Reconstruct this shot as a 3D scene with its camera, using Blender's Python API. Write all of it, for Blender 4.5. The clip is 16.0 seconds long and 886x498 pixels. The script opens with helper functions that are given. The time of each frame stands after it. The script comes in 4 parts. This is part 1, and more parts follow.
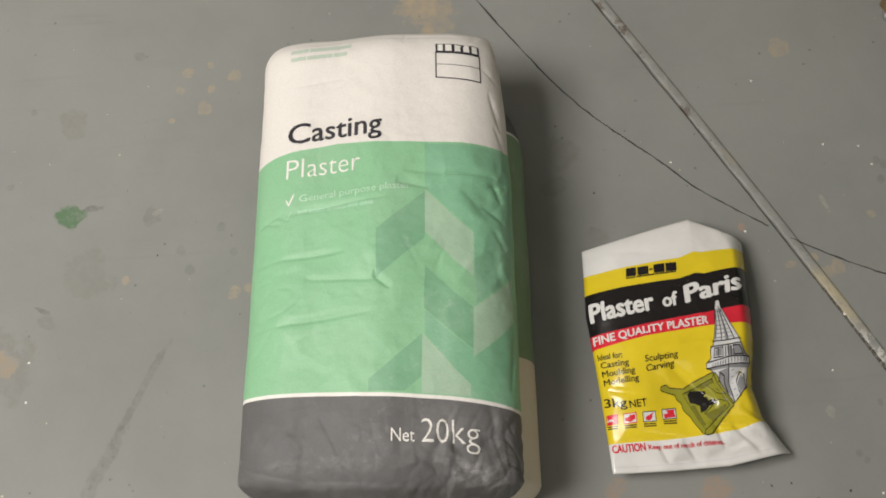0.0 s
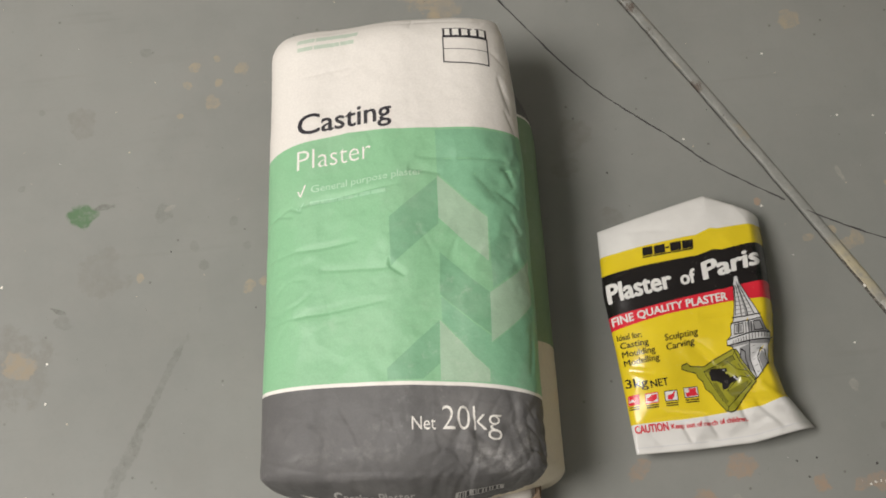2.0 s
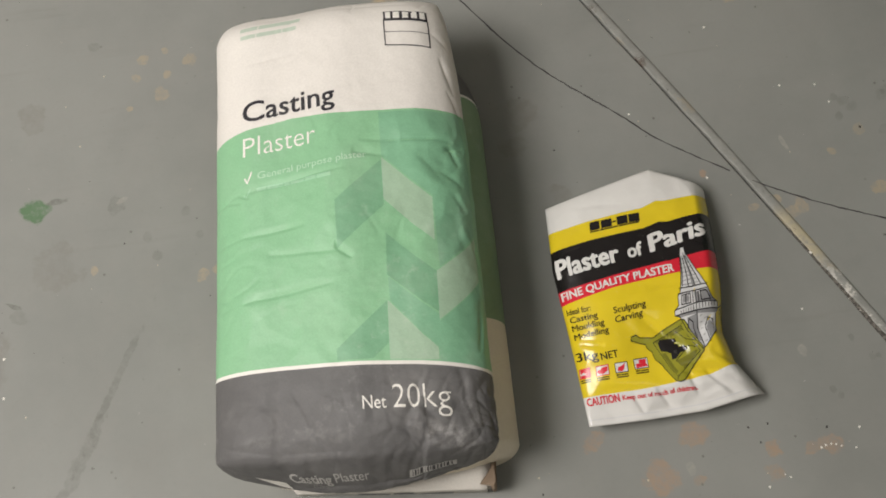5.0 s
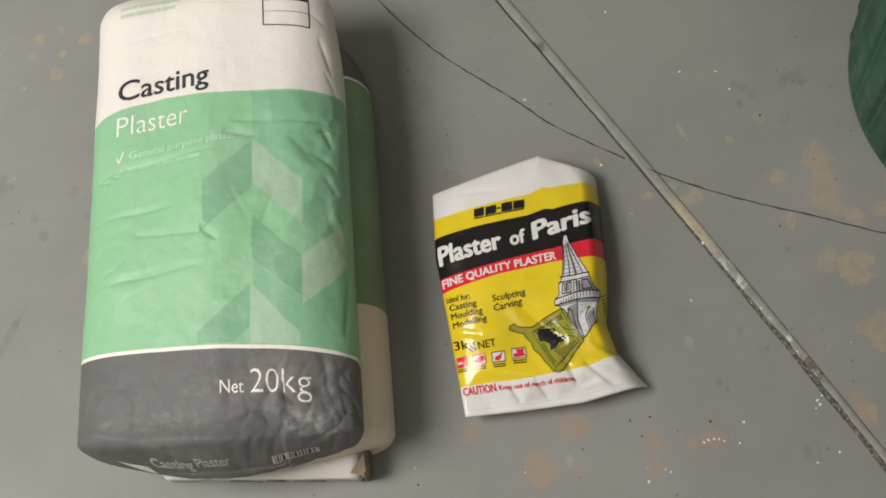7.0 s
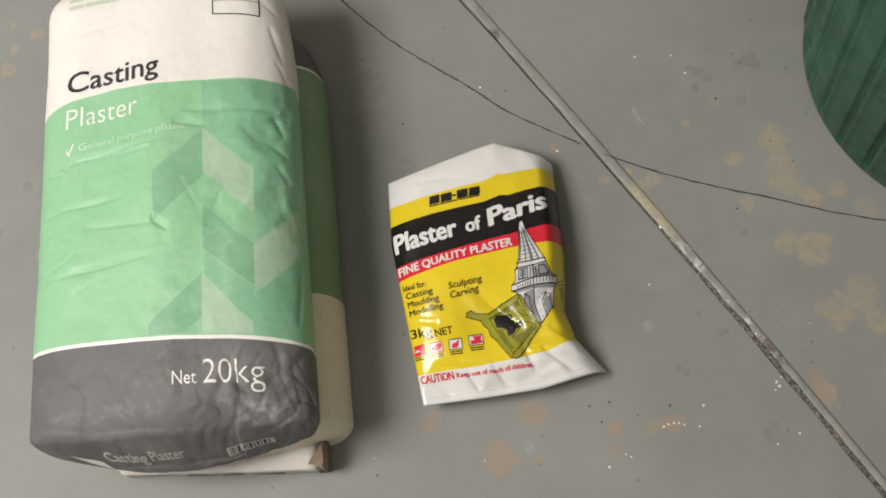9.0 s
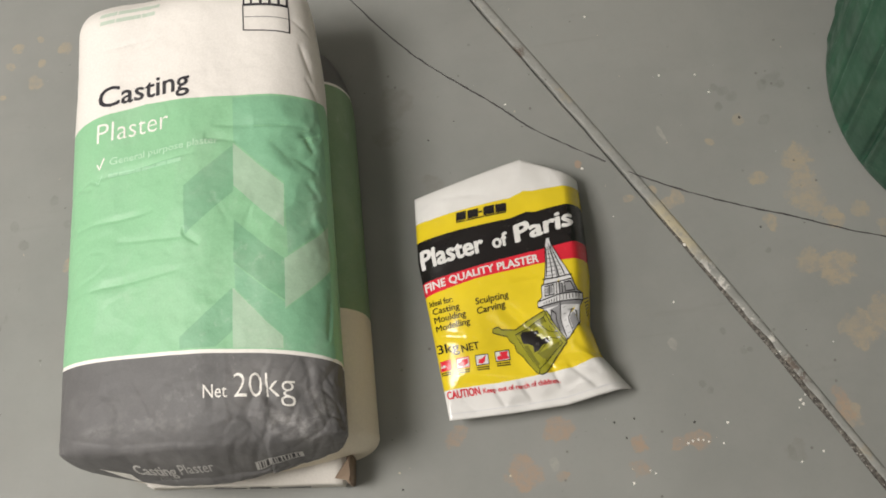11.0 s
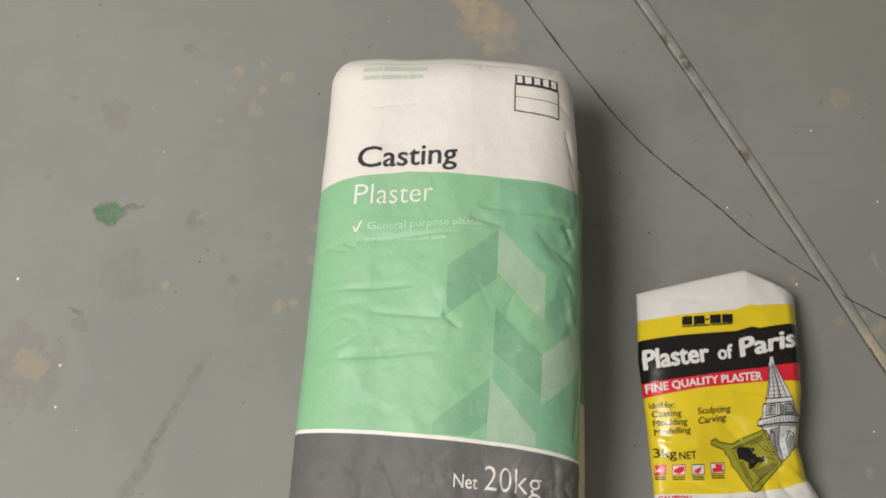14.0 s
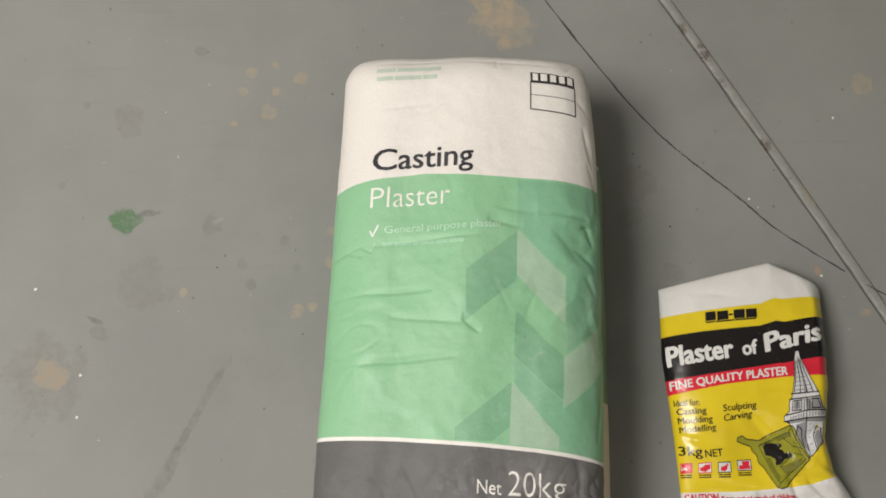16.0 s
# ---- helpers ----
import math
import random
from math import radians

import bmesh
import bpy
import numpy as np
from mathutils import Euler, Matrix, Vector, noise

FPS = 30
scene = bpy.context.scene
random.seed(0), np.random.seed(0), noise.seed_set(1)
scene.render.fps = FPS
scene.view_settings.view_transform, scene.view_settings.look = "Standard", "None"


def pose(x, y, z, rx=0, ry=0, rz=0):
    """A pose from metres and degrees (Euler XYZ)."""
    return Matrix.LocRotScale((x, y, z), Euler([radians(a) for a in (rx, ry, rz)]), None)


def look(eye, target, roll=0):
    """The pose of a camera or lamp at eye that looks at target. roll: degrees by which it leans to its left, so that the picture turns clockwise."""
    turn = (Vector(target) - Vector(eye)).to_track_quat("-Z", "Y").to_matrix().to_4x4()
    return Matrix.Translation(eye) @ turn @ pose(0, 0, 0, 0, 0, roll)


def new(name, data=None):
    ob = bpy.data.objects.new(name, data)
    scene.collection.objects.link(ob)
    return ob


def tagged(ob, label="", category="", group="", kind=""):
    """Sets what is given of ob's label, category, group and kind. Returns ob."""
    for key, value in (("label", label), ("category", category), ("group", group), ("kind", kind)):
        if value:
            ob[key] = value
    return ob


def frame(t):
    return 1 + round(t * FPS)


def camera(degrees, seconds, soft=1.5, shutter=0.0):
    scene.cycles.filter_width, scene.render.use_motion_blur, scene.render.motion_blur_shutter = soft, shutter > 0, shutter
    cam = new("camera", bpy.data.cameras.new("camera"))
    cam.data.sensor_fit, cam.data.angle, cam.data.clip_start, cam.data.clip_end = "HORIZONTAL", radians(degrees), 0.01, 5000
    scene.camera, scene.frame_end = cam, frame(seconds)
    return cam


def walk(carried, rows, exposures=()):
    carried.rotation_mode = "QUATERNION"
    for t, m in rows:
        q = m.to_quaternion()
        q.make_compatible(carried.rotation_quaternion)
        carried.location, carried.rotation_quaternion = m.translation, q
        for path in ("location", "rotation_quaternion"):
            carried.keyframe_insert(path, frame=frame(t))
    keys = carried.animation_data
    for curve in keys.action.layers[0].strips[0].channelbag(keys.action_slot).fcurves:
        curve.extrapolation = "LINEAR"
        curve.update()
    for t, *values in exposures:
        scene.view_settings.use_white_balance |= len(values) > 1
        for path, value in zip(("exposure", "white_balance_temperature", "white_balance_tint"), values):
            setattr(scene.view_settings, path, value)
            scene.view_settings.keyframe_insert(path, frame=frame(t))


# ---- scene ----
cam = camera(38.0, 16.0, soft=1.8)
PATH = [
    (0, (0.056, 0.124, 1.651), (0.024, 0.764, -0.244), -5.7),
    (0.5, (0.047, 0.115, 1.64), (0.0, 0.738, -0.259), -7.1),
    (1, (0.045, 0.122, 1.64), (-0.01, 0.733, -0.263), -8.9),
    (1.5, (0.049, 0.123, 1.642), (-0.004, 0.749, -0.257), -9.2),
    (2, (0.055, 0.127, 1.641), (0.0, 0.748, -0.259), -9.9),
    (2.5, (0.068, 0.122, 1.641), (0.01, 0.754, -0.256), -10.4),
    (3, (0.059, 0.118, 1.638), (0.016, 0.749, -0.259), -8.9),
    (3.2, (0.046, 0.105, 1.625), (0.01, 0.744, -0.27), -8.2),
    (5.3, (0.135, 0.102, 1.65), (0.095, 0.709, -0.255), -10.8),
    (5.5, (0.174, 0.093, 1.641), (0.129, 0.708, -0.262), -10.6),
    (6, (0.247, 0.082, 1.611), (0.206, 0.692, -0.294), -8.7),
    (6.5, (0.298, 0.076, 1.605), (0.234, 0.671, -0.304), -12.9),
    (7, (0.293, 0.079, 1.603), (0.204, 0.688, -0.3), -14.1),
    (7.5, (0.299, 0.086, 1.599), (0.224, 0.695, -0.305), -13.1),
    (8, (0.319, 0.066, 1.589), (0.254, 0.681, -0.313), -12.4),
    (8.2, (0.328, 0.059, 1.58), (0.262, 0.671, -0.323), -12.9),
    (9.3, (0.325, 0.053, 1.583), (0.261, 0.677, -0.316), -12.8),
    (10.5, (0.322, 0.048, 1.587), (0.259, 0.682, -0.309), -12.7),
    (11, (0.288, 0.059, 1.596), (0.233, 0.696, -0.299), -11.5),
    (11.5, (0.21, 0.121, 1.629), (0.147, 0.737, -0.273), -8.7),
    (12, (0.073, 0.211, 1.666), (0.051, 0.821, -0.238), -3.2),
    (12.5, (-0.051, 0.245, 1.648), (-0.016, 0.828, -0.265), 0.7),
    (13, (-0.145, 0.261, 1.61), (-0.065, 0.799, -0.314), 6.3),
    (13.5, (-0.165, 0.263, 1.627), (-0.057, 0.779, -0.302), 9.8),
    (14, (-0.137, 0.251, 1.648), (-0.025, 0.798, -0.273), 12.7),
    (14.5, (-0.106, 0.276, 1.639), (-0.015, 0.812, -0.285), 10.1),
    (15, (-0.115, 0.301, 1.627), (-0.021, 0.803, -0.307), 10.9),
    (15.5, (-0.125, 0.305, 1.633), (-0.04, 0.792, -0.305), 10.2),
    (16, (-0.131, 0.289, 1.641), (-0.054, 0.796, -0.292), 8.5),
]
walk(cam, [(t, look(eye, target, roll)) for t, eye, target, roll in PATH],
     [(0.0, -0.08), (3.2, -0.09), (5.5, -0.10), (6.2, -0.10), (7.0, -0.02), (8.0, 0.08), (10.5, 0.16), (11.5, 0.12), (12.2, -0.08), (13.0, -0.12), (16.0, -0.12)])


# ---- light ----
world = bpy.data.worlds.new("world")
scene.world = world
world.use_nodes = True
world.node_tree.nodes["Background"].inputs[0].default_value = (0.9, 0.95, 1.0, 1)
world.node_tree.nodes["Background"].inputs[1].default_value = 0.02


def area_lamp(name, m, sx, sy, power, colour):
    data = bpy.data.lights.new(name, "AREA")
    data.shape, data.size, data.size_y, data.energy, data.color = "RECTANGLE", sx, sy, power, colour
    ob = new(name, data)
    ob.matrix_world = m
    return ob


area_lamp("ceiling_or_fill_lamp", look((-1.75, 0.30, 3.05), (-1.0, 0.45, 0.0)), 1.25, 1.35, 130.0, (1.0, 0.950, 0.908))
# weak unseen fill, added to lighten the shadows and the pouch
area_lamp("ceiling_or_fill_lamp", look((0.7, -0.7, 3.10), (0.5, 0.3, 0.0)), 1.2, 0.6, 3.6, (1.0, 0.96, 0.91))


# ---- materials ----
class Nodes:
    def __init__(self, name, rough=0.5, spec=0.5):
        self.mat = bpy.data.materials.new(name)
        self.mat.use_nodes = True
        self.t = self.mat.node_tree
        self.bsdf = self.t.nodes["Principled BSDF"]
        self.bsdf.inputs["Roughness"].default_value = rough
        self.bsdf.inputs["Specular IOR Level"].default_value = spec
        self.geo = self.add("ShaderNodeNewGeometry").outputs["Position"]

    def add(self, kind, **sets):
        n = self.t.nodes.new(kind)
        for k, v in sets.items():
            setattr(n, k, v)
        return n

    def put(self, socket, value):
        if isinstance(value, bpy.types.NodeSocket):
            self.t.links.new(value, socket)
        elif hasattr(socket.default_value, "__len__") and not hasattr(value, "__len__"):
            socket.default_value = [value] * len(socket.default_value)
        elif socket.type == "RGBA" and len(value) == 3:
            socket.default_value = (*value, 1)
        else:
            socket.default_value = value

    def noise(self, scale, detail=4.0, rough=0.55, vec=None, dim="Fac"):
        n = self.add("ShaderNodeTexNoise")
        self.put(n.inputs["Vector"], vec or self.geo)
        n.inputs["Scale"].default_value, n.inputs["Detail"].default_value, n.inputs["Roughness"].default_value = scale, detail, rough
        return n.outputs[dim]

    def facets(self, scale, warp=0.05):
        """Crumpled facets: a height that is creased along the borders of uneven cells."""
        v = self.add("ShaderNodeTexVoronoi")
        bent = self.vec("ADD", self.geo, self.vec("MULTIPLY", self.noise(9.0, 3.0, 0.6, None, "Color"), (warp, warp, warp)))
        self.put(v.inputs["Vector"], bent)
        v.inputs["Scale"].default_value = scale
        return v.outputs["Distance"]

    def ramp(self, value, lo, hi, a=0.0, b=1.0):
        n = self.add("ShaderNodeMapRange", interpolation_type="SMOOTHSTEP")
        self.put(n.inputs[0], value)
        for i, v in enumerate((lo, hi, a, b)):
            n.inputs[i + 1].default_value = v
        return n.outputs[0]

    def maths(self, op, a, b):
        n = self.add("ShaderNodeMath", operation=op)
        self.put(n.inputs[0], a)
        self.put(n.inputs[1], b)
        return n.outputs[0]

    def vec(self, op, a, b):
        n = self.add("ShaderNodeVectorMath", operation=op)
        self.put(n.inputs[0], a)
        self.put(n.inputs[1], b)
        return n.outputs["Value"] if op == "LENGTH" else n.outputs["Vector"]

    def mix(self, fac, a, b):
        n = self.add("ShaderNodeMix", data_type="RGBA")
        self.put(n.inputs[0], fac)
        self.put(n.inputs[6], a)
        self.put(n.inputs[7], b)
        return n.outputs[2]

    def done(self, colour, height=None, strength=0.3, distance=0.001, rough=None):
        self.put(self.bsdf.inputs["Base Color"], colour)
        if height is not None:
            n = self.add("ShaderNodeBump")
            n.inputs["Strength"].default_value, n.inputs["Distance"].default_value = strength, distance
            self.put(n.inputs["Height"], height)
            self.put(self.bsdf.inputs["Normal"], n.outputs[0])
        if rough is not None:
            self.put(self.bsdf.inputs["Roughness"], rough)
        return self.mat


def paper(name, colour, dust=0.12, rough=0.52, spec=0.35, tint=(0.70, 0.68, 0.63), crumple=0.25, rubs=()):
    """Coated sack paper: faint fibres, rubbed plaster dust, small dents."""
    n = Nodes(name, rough, spec)
    cloud = n.noise(11.0, 5.0, 0.6)
    fibre = n.noise(420.0, 3.0, 0.6)
    base = n.mix(n.ramp(fibre, 0.3, 0.7), [c * 0.955 for c in colour], [min(1, c * 1.03) for c in colour])
    base = n.mix(n.ramp(cloud, 0.45, 0.85, 0.0, dust), base, tint)
    rub = n.maths("MULTIPLY", n.ramp(n.noise(60.0, 6.0, 0.7), 0.52, 0.72), n.ramp(n.noise(7.0, 2.0), 0.45, 0.75, 0.0, dust * 1.6))
    base = n.mix(rub, base, tint)
    for x, y, rx, ry, turn, amount in rubs:
        r = n.add("ShaderNodeVectorRotate", rotation_type="Z_AXIS")
        n.put(r.inputs["Vector"], n.vec("SUBTRACT", n.geo, (x, y, 0.0)))
        r.inputs["Angle"].default_value = -radians(turn)
        q = n.vec("MULTIPLY", r.outputs[0], (1.0 / rx, 1.0 / ry, 0.0))
        soft = n.ramp(n.vec("LENGTH", q, (0, 0, 0)), 1.0, 0.2, 0.0, amount)
        base = n.mix(n.maths("MULTIPLY", soft, n.ramp(n.noise(85.0, 6.0, 0.75), 0.38, 0.68, 0.15, 1.0)), base, tint)
    height = n.maths("ADD", n.noise(38.0, 5.0, 0.6), n.maths("MULTIPLY", fibre, 0.03))
    cells = n.maths("ADD", n.facets(34.0), n.maths("MULTIPLY", n.facets(85.0, 0.03), 0.35))
    height = n.maths("ADD", height, n.maths("MULTIPLY", cells, crumple * 4.0))
    return n.done(base, height, 0.35, 0.0022, n.ramp(cloud, 0.3, 0.8, rough - 0.05, rough + 0.12))


def film(name, colour, rough=0.17, crumple=0.5):
    """Printed plastic film, glossy, with fine ripples."""
    n = Nodes(name, rough, 0.42)
    base = n.mix(n.ramp(n.noise(30.0, 4.0), 0.3, 0.8), [c * 0.96 for c in colour], [min(1, c * 1.03) for c in colour])
    base = n.mix(n.ramp(n.noise(90.0, 5.0, 0.7), 0.62, 0.80, 0.0, 0.18), base, (0.7, 0.68, 0.62))
    return n.done(base, n.maths("ADD", n.noise(24.0, 2.0, 0.45), n.maths("MULTIPLY", n.facets(30.0, 0.04), crumple)), 0.32, 0.0036, n.ramp(n.noise(50.0, 4.0), 0.3, 0.75, rough - 0.03, rough + 0.10))


def plain(name, colour, rough=0.5, metal=0.0, bump=60.0, vary=0.10, strength=0.15):
    n = Nodes(name, rough)
    n.bsdf.inputs["Metallic"].default_value = metal
    f = n.noise(bump, 5.0, 0.6)
    base = n.mix(n.ramp(f, 0.25, 0.75), [c * (1 - vary) for c in colour], [min(1, c * (1 + vary)) for c in colour])
    return n.done(base, f, strength, 0.001)


def wood_material():
    n = Nodes("pale_wood", 0.45)
    m = n.add("ShaderNodeMapping")
    n.put(m.inputs["Vector"], n.geo)
    m.inputs["Scale"].default_value = (60, 60, 4)
    grain = n.noise(2.2, 6.0, 0.65, m.outputs[0])
    base = n.mix(n.ramp(grain, 0.3, 0.7), (0.50, 0.34, 0.17), (0.60, 0.43, 0.23))
    return n.done(base, grain, 0.2, 0.001)


def bin_material():
    n = Nodes("green_plastic", 0.38)
    scuff = n.ramp(n.noise(85.0, 6.0, 0.75), 0.60, 0.74)
    base = n.mix(n.ramp(n.noise(9.0, 5.0), 0.3, 0.75), (0.013, 0.062, 0.034), (0.028, 0.105, 0.058))
    base = n.mix(n.maths("MULTIPLY", scuff, n.ramp(n.noise(6.0), 0.32, 0.60, 0.0, 0.8)), base, (0.22, 0.38, 0.29))
    return n.done(base, n.noise(120.0, 4.0), 0.15, 0.001, n.ramp(n.noise(40.0), 0.3, 0.7, 0.30, 0.50))


RUST = (0.345, 0.250, 0.180)
TAN, GREEN, BROWN, DARK, PALE = (0.39, 0.317, 0.215), (0.055, 0.150, 0.050), (0.14, 0.115, 0.09), (0.10, 0.098, 0.086), (0.42, 0.40, 0.34)
# stains on the floor paint: x, y, radius
TAN_EAST = [(0.652, 0.727, 0.010), (0.717, 0.663, 0.024), (0.723, 0.613, 0.031), (0.750, 0.577, 0.018), (0.709, 0.523, 0.016), (0.741, 0.508, 0.025), (0.666, 0.578, 0.012), (0.819, 0.553, 0.017),
            (0.785, 0.583, 0.012), (0.663, 0.644, 0.011), (0.752, 0.426, 0.025), (0.785, 0.445, 0.028), (0.798, 0.405, 0.020), (0.717, 0.320, 0.017), (0.880, 0.480, 0.045), (0.610, 0.700, 0.006), (0.493, 0.635, 0.007), (0.538, 0.622, 0.010), (0.552, 0.632, 0.012), (0.522, 0.640, 0.006)]
TAN_SOUTH = [(0.458, 0.314, 0.015), (0.506, 0.309, 0.012), (0.529, 0.310, 0.016), (0.451, 0.283, 0.012), (0.356, 0.340, 0.021), (0.311, 0.291, 0.027), (0.231, 0.348, 0.017), (0.358, 0.286, 0.008), (0.432, 0.690, 0.006)]
TAN_WEST = [(-0.323, 0.966, 0.010), (-0.291, 0.976, 0.006), (-0.290, 0.941, 0.007), (-0.334, 0.940, 0.008), (-0.302, 0.909, 0.012), (-0.256, 0.959, 0.010), (-0.346, 0.892, 0.005), (-0.255, 0.637, 0.011),
            (-0.235, 0.641, 0.007), (-0.405, 0.661, 0.007), (-0.213, 0.700, 0.009), (-0.565, 0.552, 0.020), (-0.210, 0.745, 0.008)]
TAN_NORTH = [(0.026, 1.046, 0.034), (0.012, 1.062, 0.026), (-0.006, 1.075, 0.020), (-0.022, 1.090, 0.022), (0.020, 1.010, 0.008), (0.515, 0.955, 0.014)]
DARK_SPOTS = [(0.603, 0.414, 0.005), (0.611, 0.415, 0.004), (0.546, 0.378, 0.006), (0.554, 0.369, 0.005), (0.582, 0.443, 0.005), (0.686, 0.723, 0.008), (0.631, 0.751, 0.007), (0.705, 0.779, 0.012), (0.690, 0.772, 0.009), (0.716, 0.770, 0.007), (0.640, 0.772, 0.010), (0.650, 0.762, 0.007), (0.628, 0.778, 0.006), (0.657, 0.542, 0.005), (-0.543, 0.917, 0.005), (-0.569, 0.805, 0.005), (-0.393, 0.996, 0.008),
              (-0.275, 0.729, 0.008), (-0.329, 0.698, 0.008), (-0.256, 0.694, 0.007), (-0.314, 0.670, 0.008), (-0.370, 0.750, 0.013), (-0.506, 0.606, 0.013)]
FAINT = [(-0.486, 0.897, 0.026), (-0.457, 0.671, 0.030), (-0.575, 0.550, 0.055), (0.196, 0.811, 0.020), (0.645, 0.284, 0.012), (0.240, 0.690, 0.015), (0.185, 0.760, 0.018)]
stain_rng = random.Random(4)
STAINS = []
for group, colour, amount in ((TAN_EAST, TAN, 0.66), (TAN_SOUTH, RUST, 0.86), (TAN_WEST, TAN, 0.66), (TAN_NORTH, TAN, 0.72), (DARK_SPOTS, DARK, 0.26), (FAINT, BROWN, 0.24)):
    for x, y, r in group:
        STAINS.append((x, y, r * stain_rng.uniform(0.85, 1.2), r * stain_rng.uniform(0.85, 1.2), stain_rng.uniform(0, 180), colour, amount * stain_rng.uniform(0.8, 1.1)))
STAINS += [(-0.483, 0.757, 0.022, 0.018, 20, GREEN, 0.78), (-0.453, 0.768, 0.017, 0.0055, 8, DARK, 0.55), (0.712, 0.329, 0.014, 0.030, 12, RUST, 0.75), (0.350, 0.302, 0.008, 0.010, 0, PALE, 0.40), (0.517, 0.432, 0.006, 0.010, 10, PALE, 0.42), (0.640, 0.279, 0.006, 0.014, 10, DARK, 0.30), (-0.516, 0.624, 0.015, 0.004, -25, DARK, 0.60), (-0.362, 0.757, 0.010, 0.004, 30, PALE, 0.40),
           (-0.385, 0.490, 0.110, 0.006, 62, DARK, 0.36), (-0.430, 0.400, 0.070, 0.010, 60, DARK, 0.30), (0.548, 0.722, 0.004, 0.012, 20, PALE, 0.45)]


def floor_material():
    """Grey floor paint on concrete, scuffed and stained."""
    n = Nodes("grey_floor_paint", 0.6, 0.28)
    big, mid, fine = n.noise(2.6, 6.0, 0.6), n.noise(16.0, 6.0, 0.65), n.noise(190.0, 4.0, 0.6)
    base = n.mix(n.ramp(big, 0.3, 0.7), (0.217, 0.223, 0.207), (0.260, 0.266, 0.248))
    base = n.mix(n.ramp(mid, 0.35, 0.75, 0.0, 0.26), base, (0.275, 0.270, 0.250))
    base = n.mix(n.ramp(fine, 0.55, 0.75, 0.0, 0.12), base, (0.16, 0.155, 0.145))
    m = n.add("ShaderNodeMapping")
    n.put(m.inputs["Vector"], n.geo)
    m.inputs["Rotation"].default_value, m.inputs["Scale"].default_value = (0, 0, radians(-58)), (4, 60, 1)
    wipe = n.noise(1.0, 4.0, 0.6, m.outputs[0])
    base = n.mix(n.maths("MULTIPLY", n.ramp(wipe, 0.56, 0.72, 0.0, 0.16), n.ramp(n.noise(3.5), 0.45, 0.65)), base, (0.17, 0.165, 0.15))
    warp = n.vec("SUBTRACT", n.noise(30.0, 6.0, 0.65, None, "Color"), (0.5, 0.5, 0.5))
    patch = n.maths("MULTIPLY", n.ramp(n.noise(75.0, 6.0, 0.75), 0.36, 0.60, 0.32, 1.0), n.ramp(n.noise(24.0, 3.0), 0.30, 0.55, 0.55, 1.0))
    solid = n.ramp(n.noise(60.0, 5.0, 0.7), 0.30, 0.58, 0.45, 1.0)
    for x, y, rx, ry, turn, colour, amount in STAINS:
        p = n.vec("SUBTRACT", n.geo, (x, y, 0.0))
        r = n.add("ShaderNodeVectorRotate", rotation_type="Z_AXIS")
        n.put(r.inputs["Vector"], p)
        r.inputs["Angle"].default_value = -radians(turn)
        bend = 1.9 if colour == GREEN else 2.6
        q = n.vec("ADD", n.vec("DIVIDE", r.outputs[0], (rx, ry, 1.0)), n.vec("MULTIPLY", warp, (bend, bend, 0.0)))
        d = n.ramp(n.vec("LENGTH", q, (0, 0, 0)), 1.0, 0.74, 0.0, amount)
        base = n.mix(n.maths("MULTIPLY", d, solid if colour == GREEN else patch), base, colour)
    v = n.add("ShaderNodeTexVoronoi")
    n.put(v.inputs["Vector"], n.geo)
    v.inputs["Scale"].default_value = 38.0
    dots = n.maths("MULTIPLY", n.ramp(v.outputs["Distance"], 0.085, 0.05), n.ramp(n.noise(5.0, 2.0), 0.48, 0.56, 0.0, 0.55))
    base = n.mix(dots, base, (0.09, 0.085, 0.075))
    height = n.maths("ADD", n.maths("MULTIPLY", mid, 0.8), n.maths("MULTIPLY", fine, 0.25))
    return n.done(base, height, 0.22, 0.0010, n.ramp(mid, 0.3, 0.75, 0.54, 0.66))


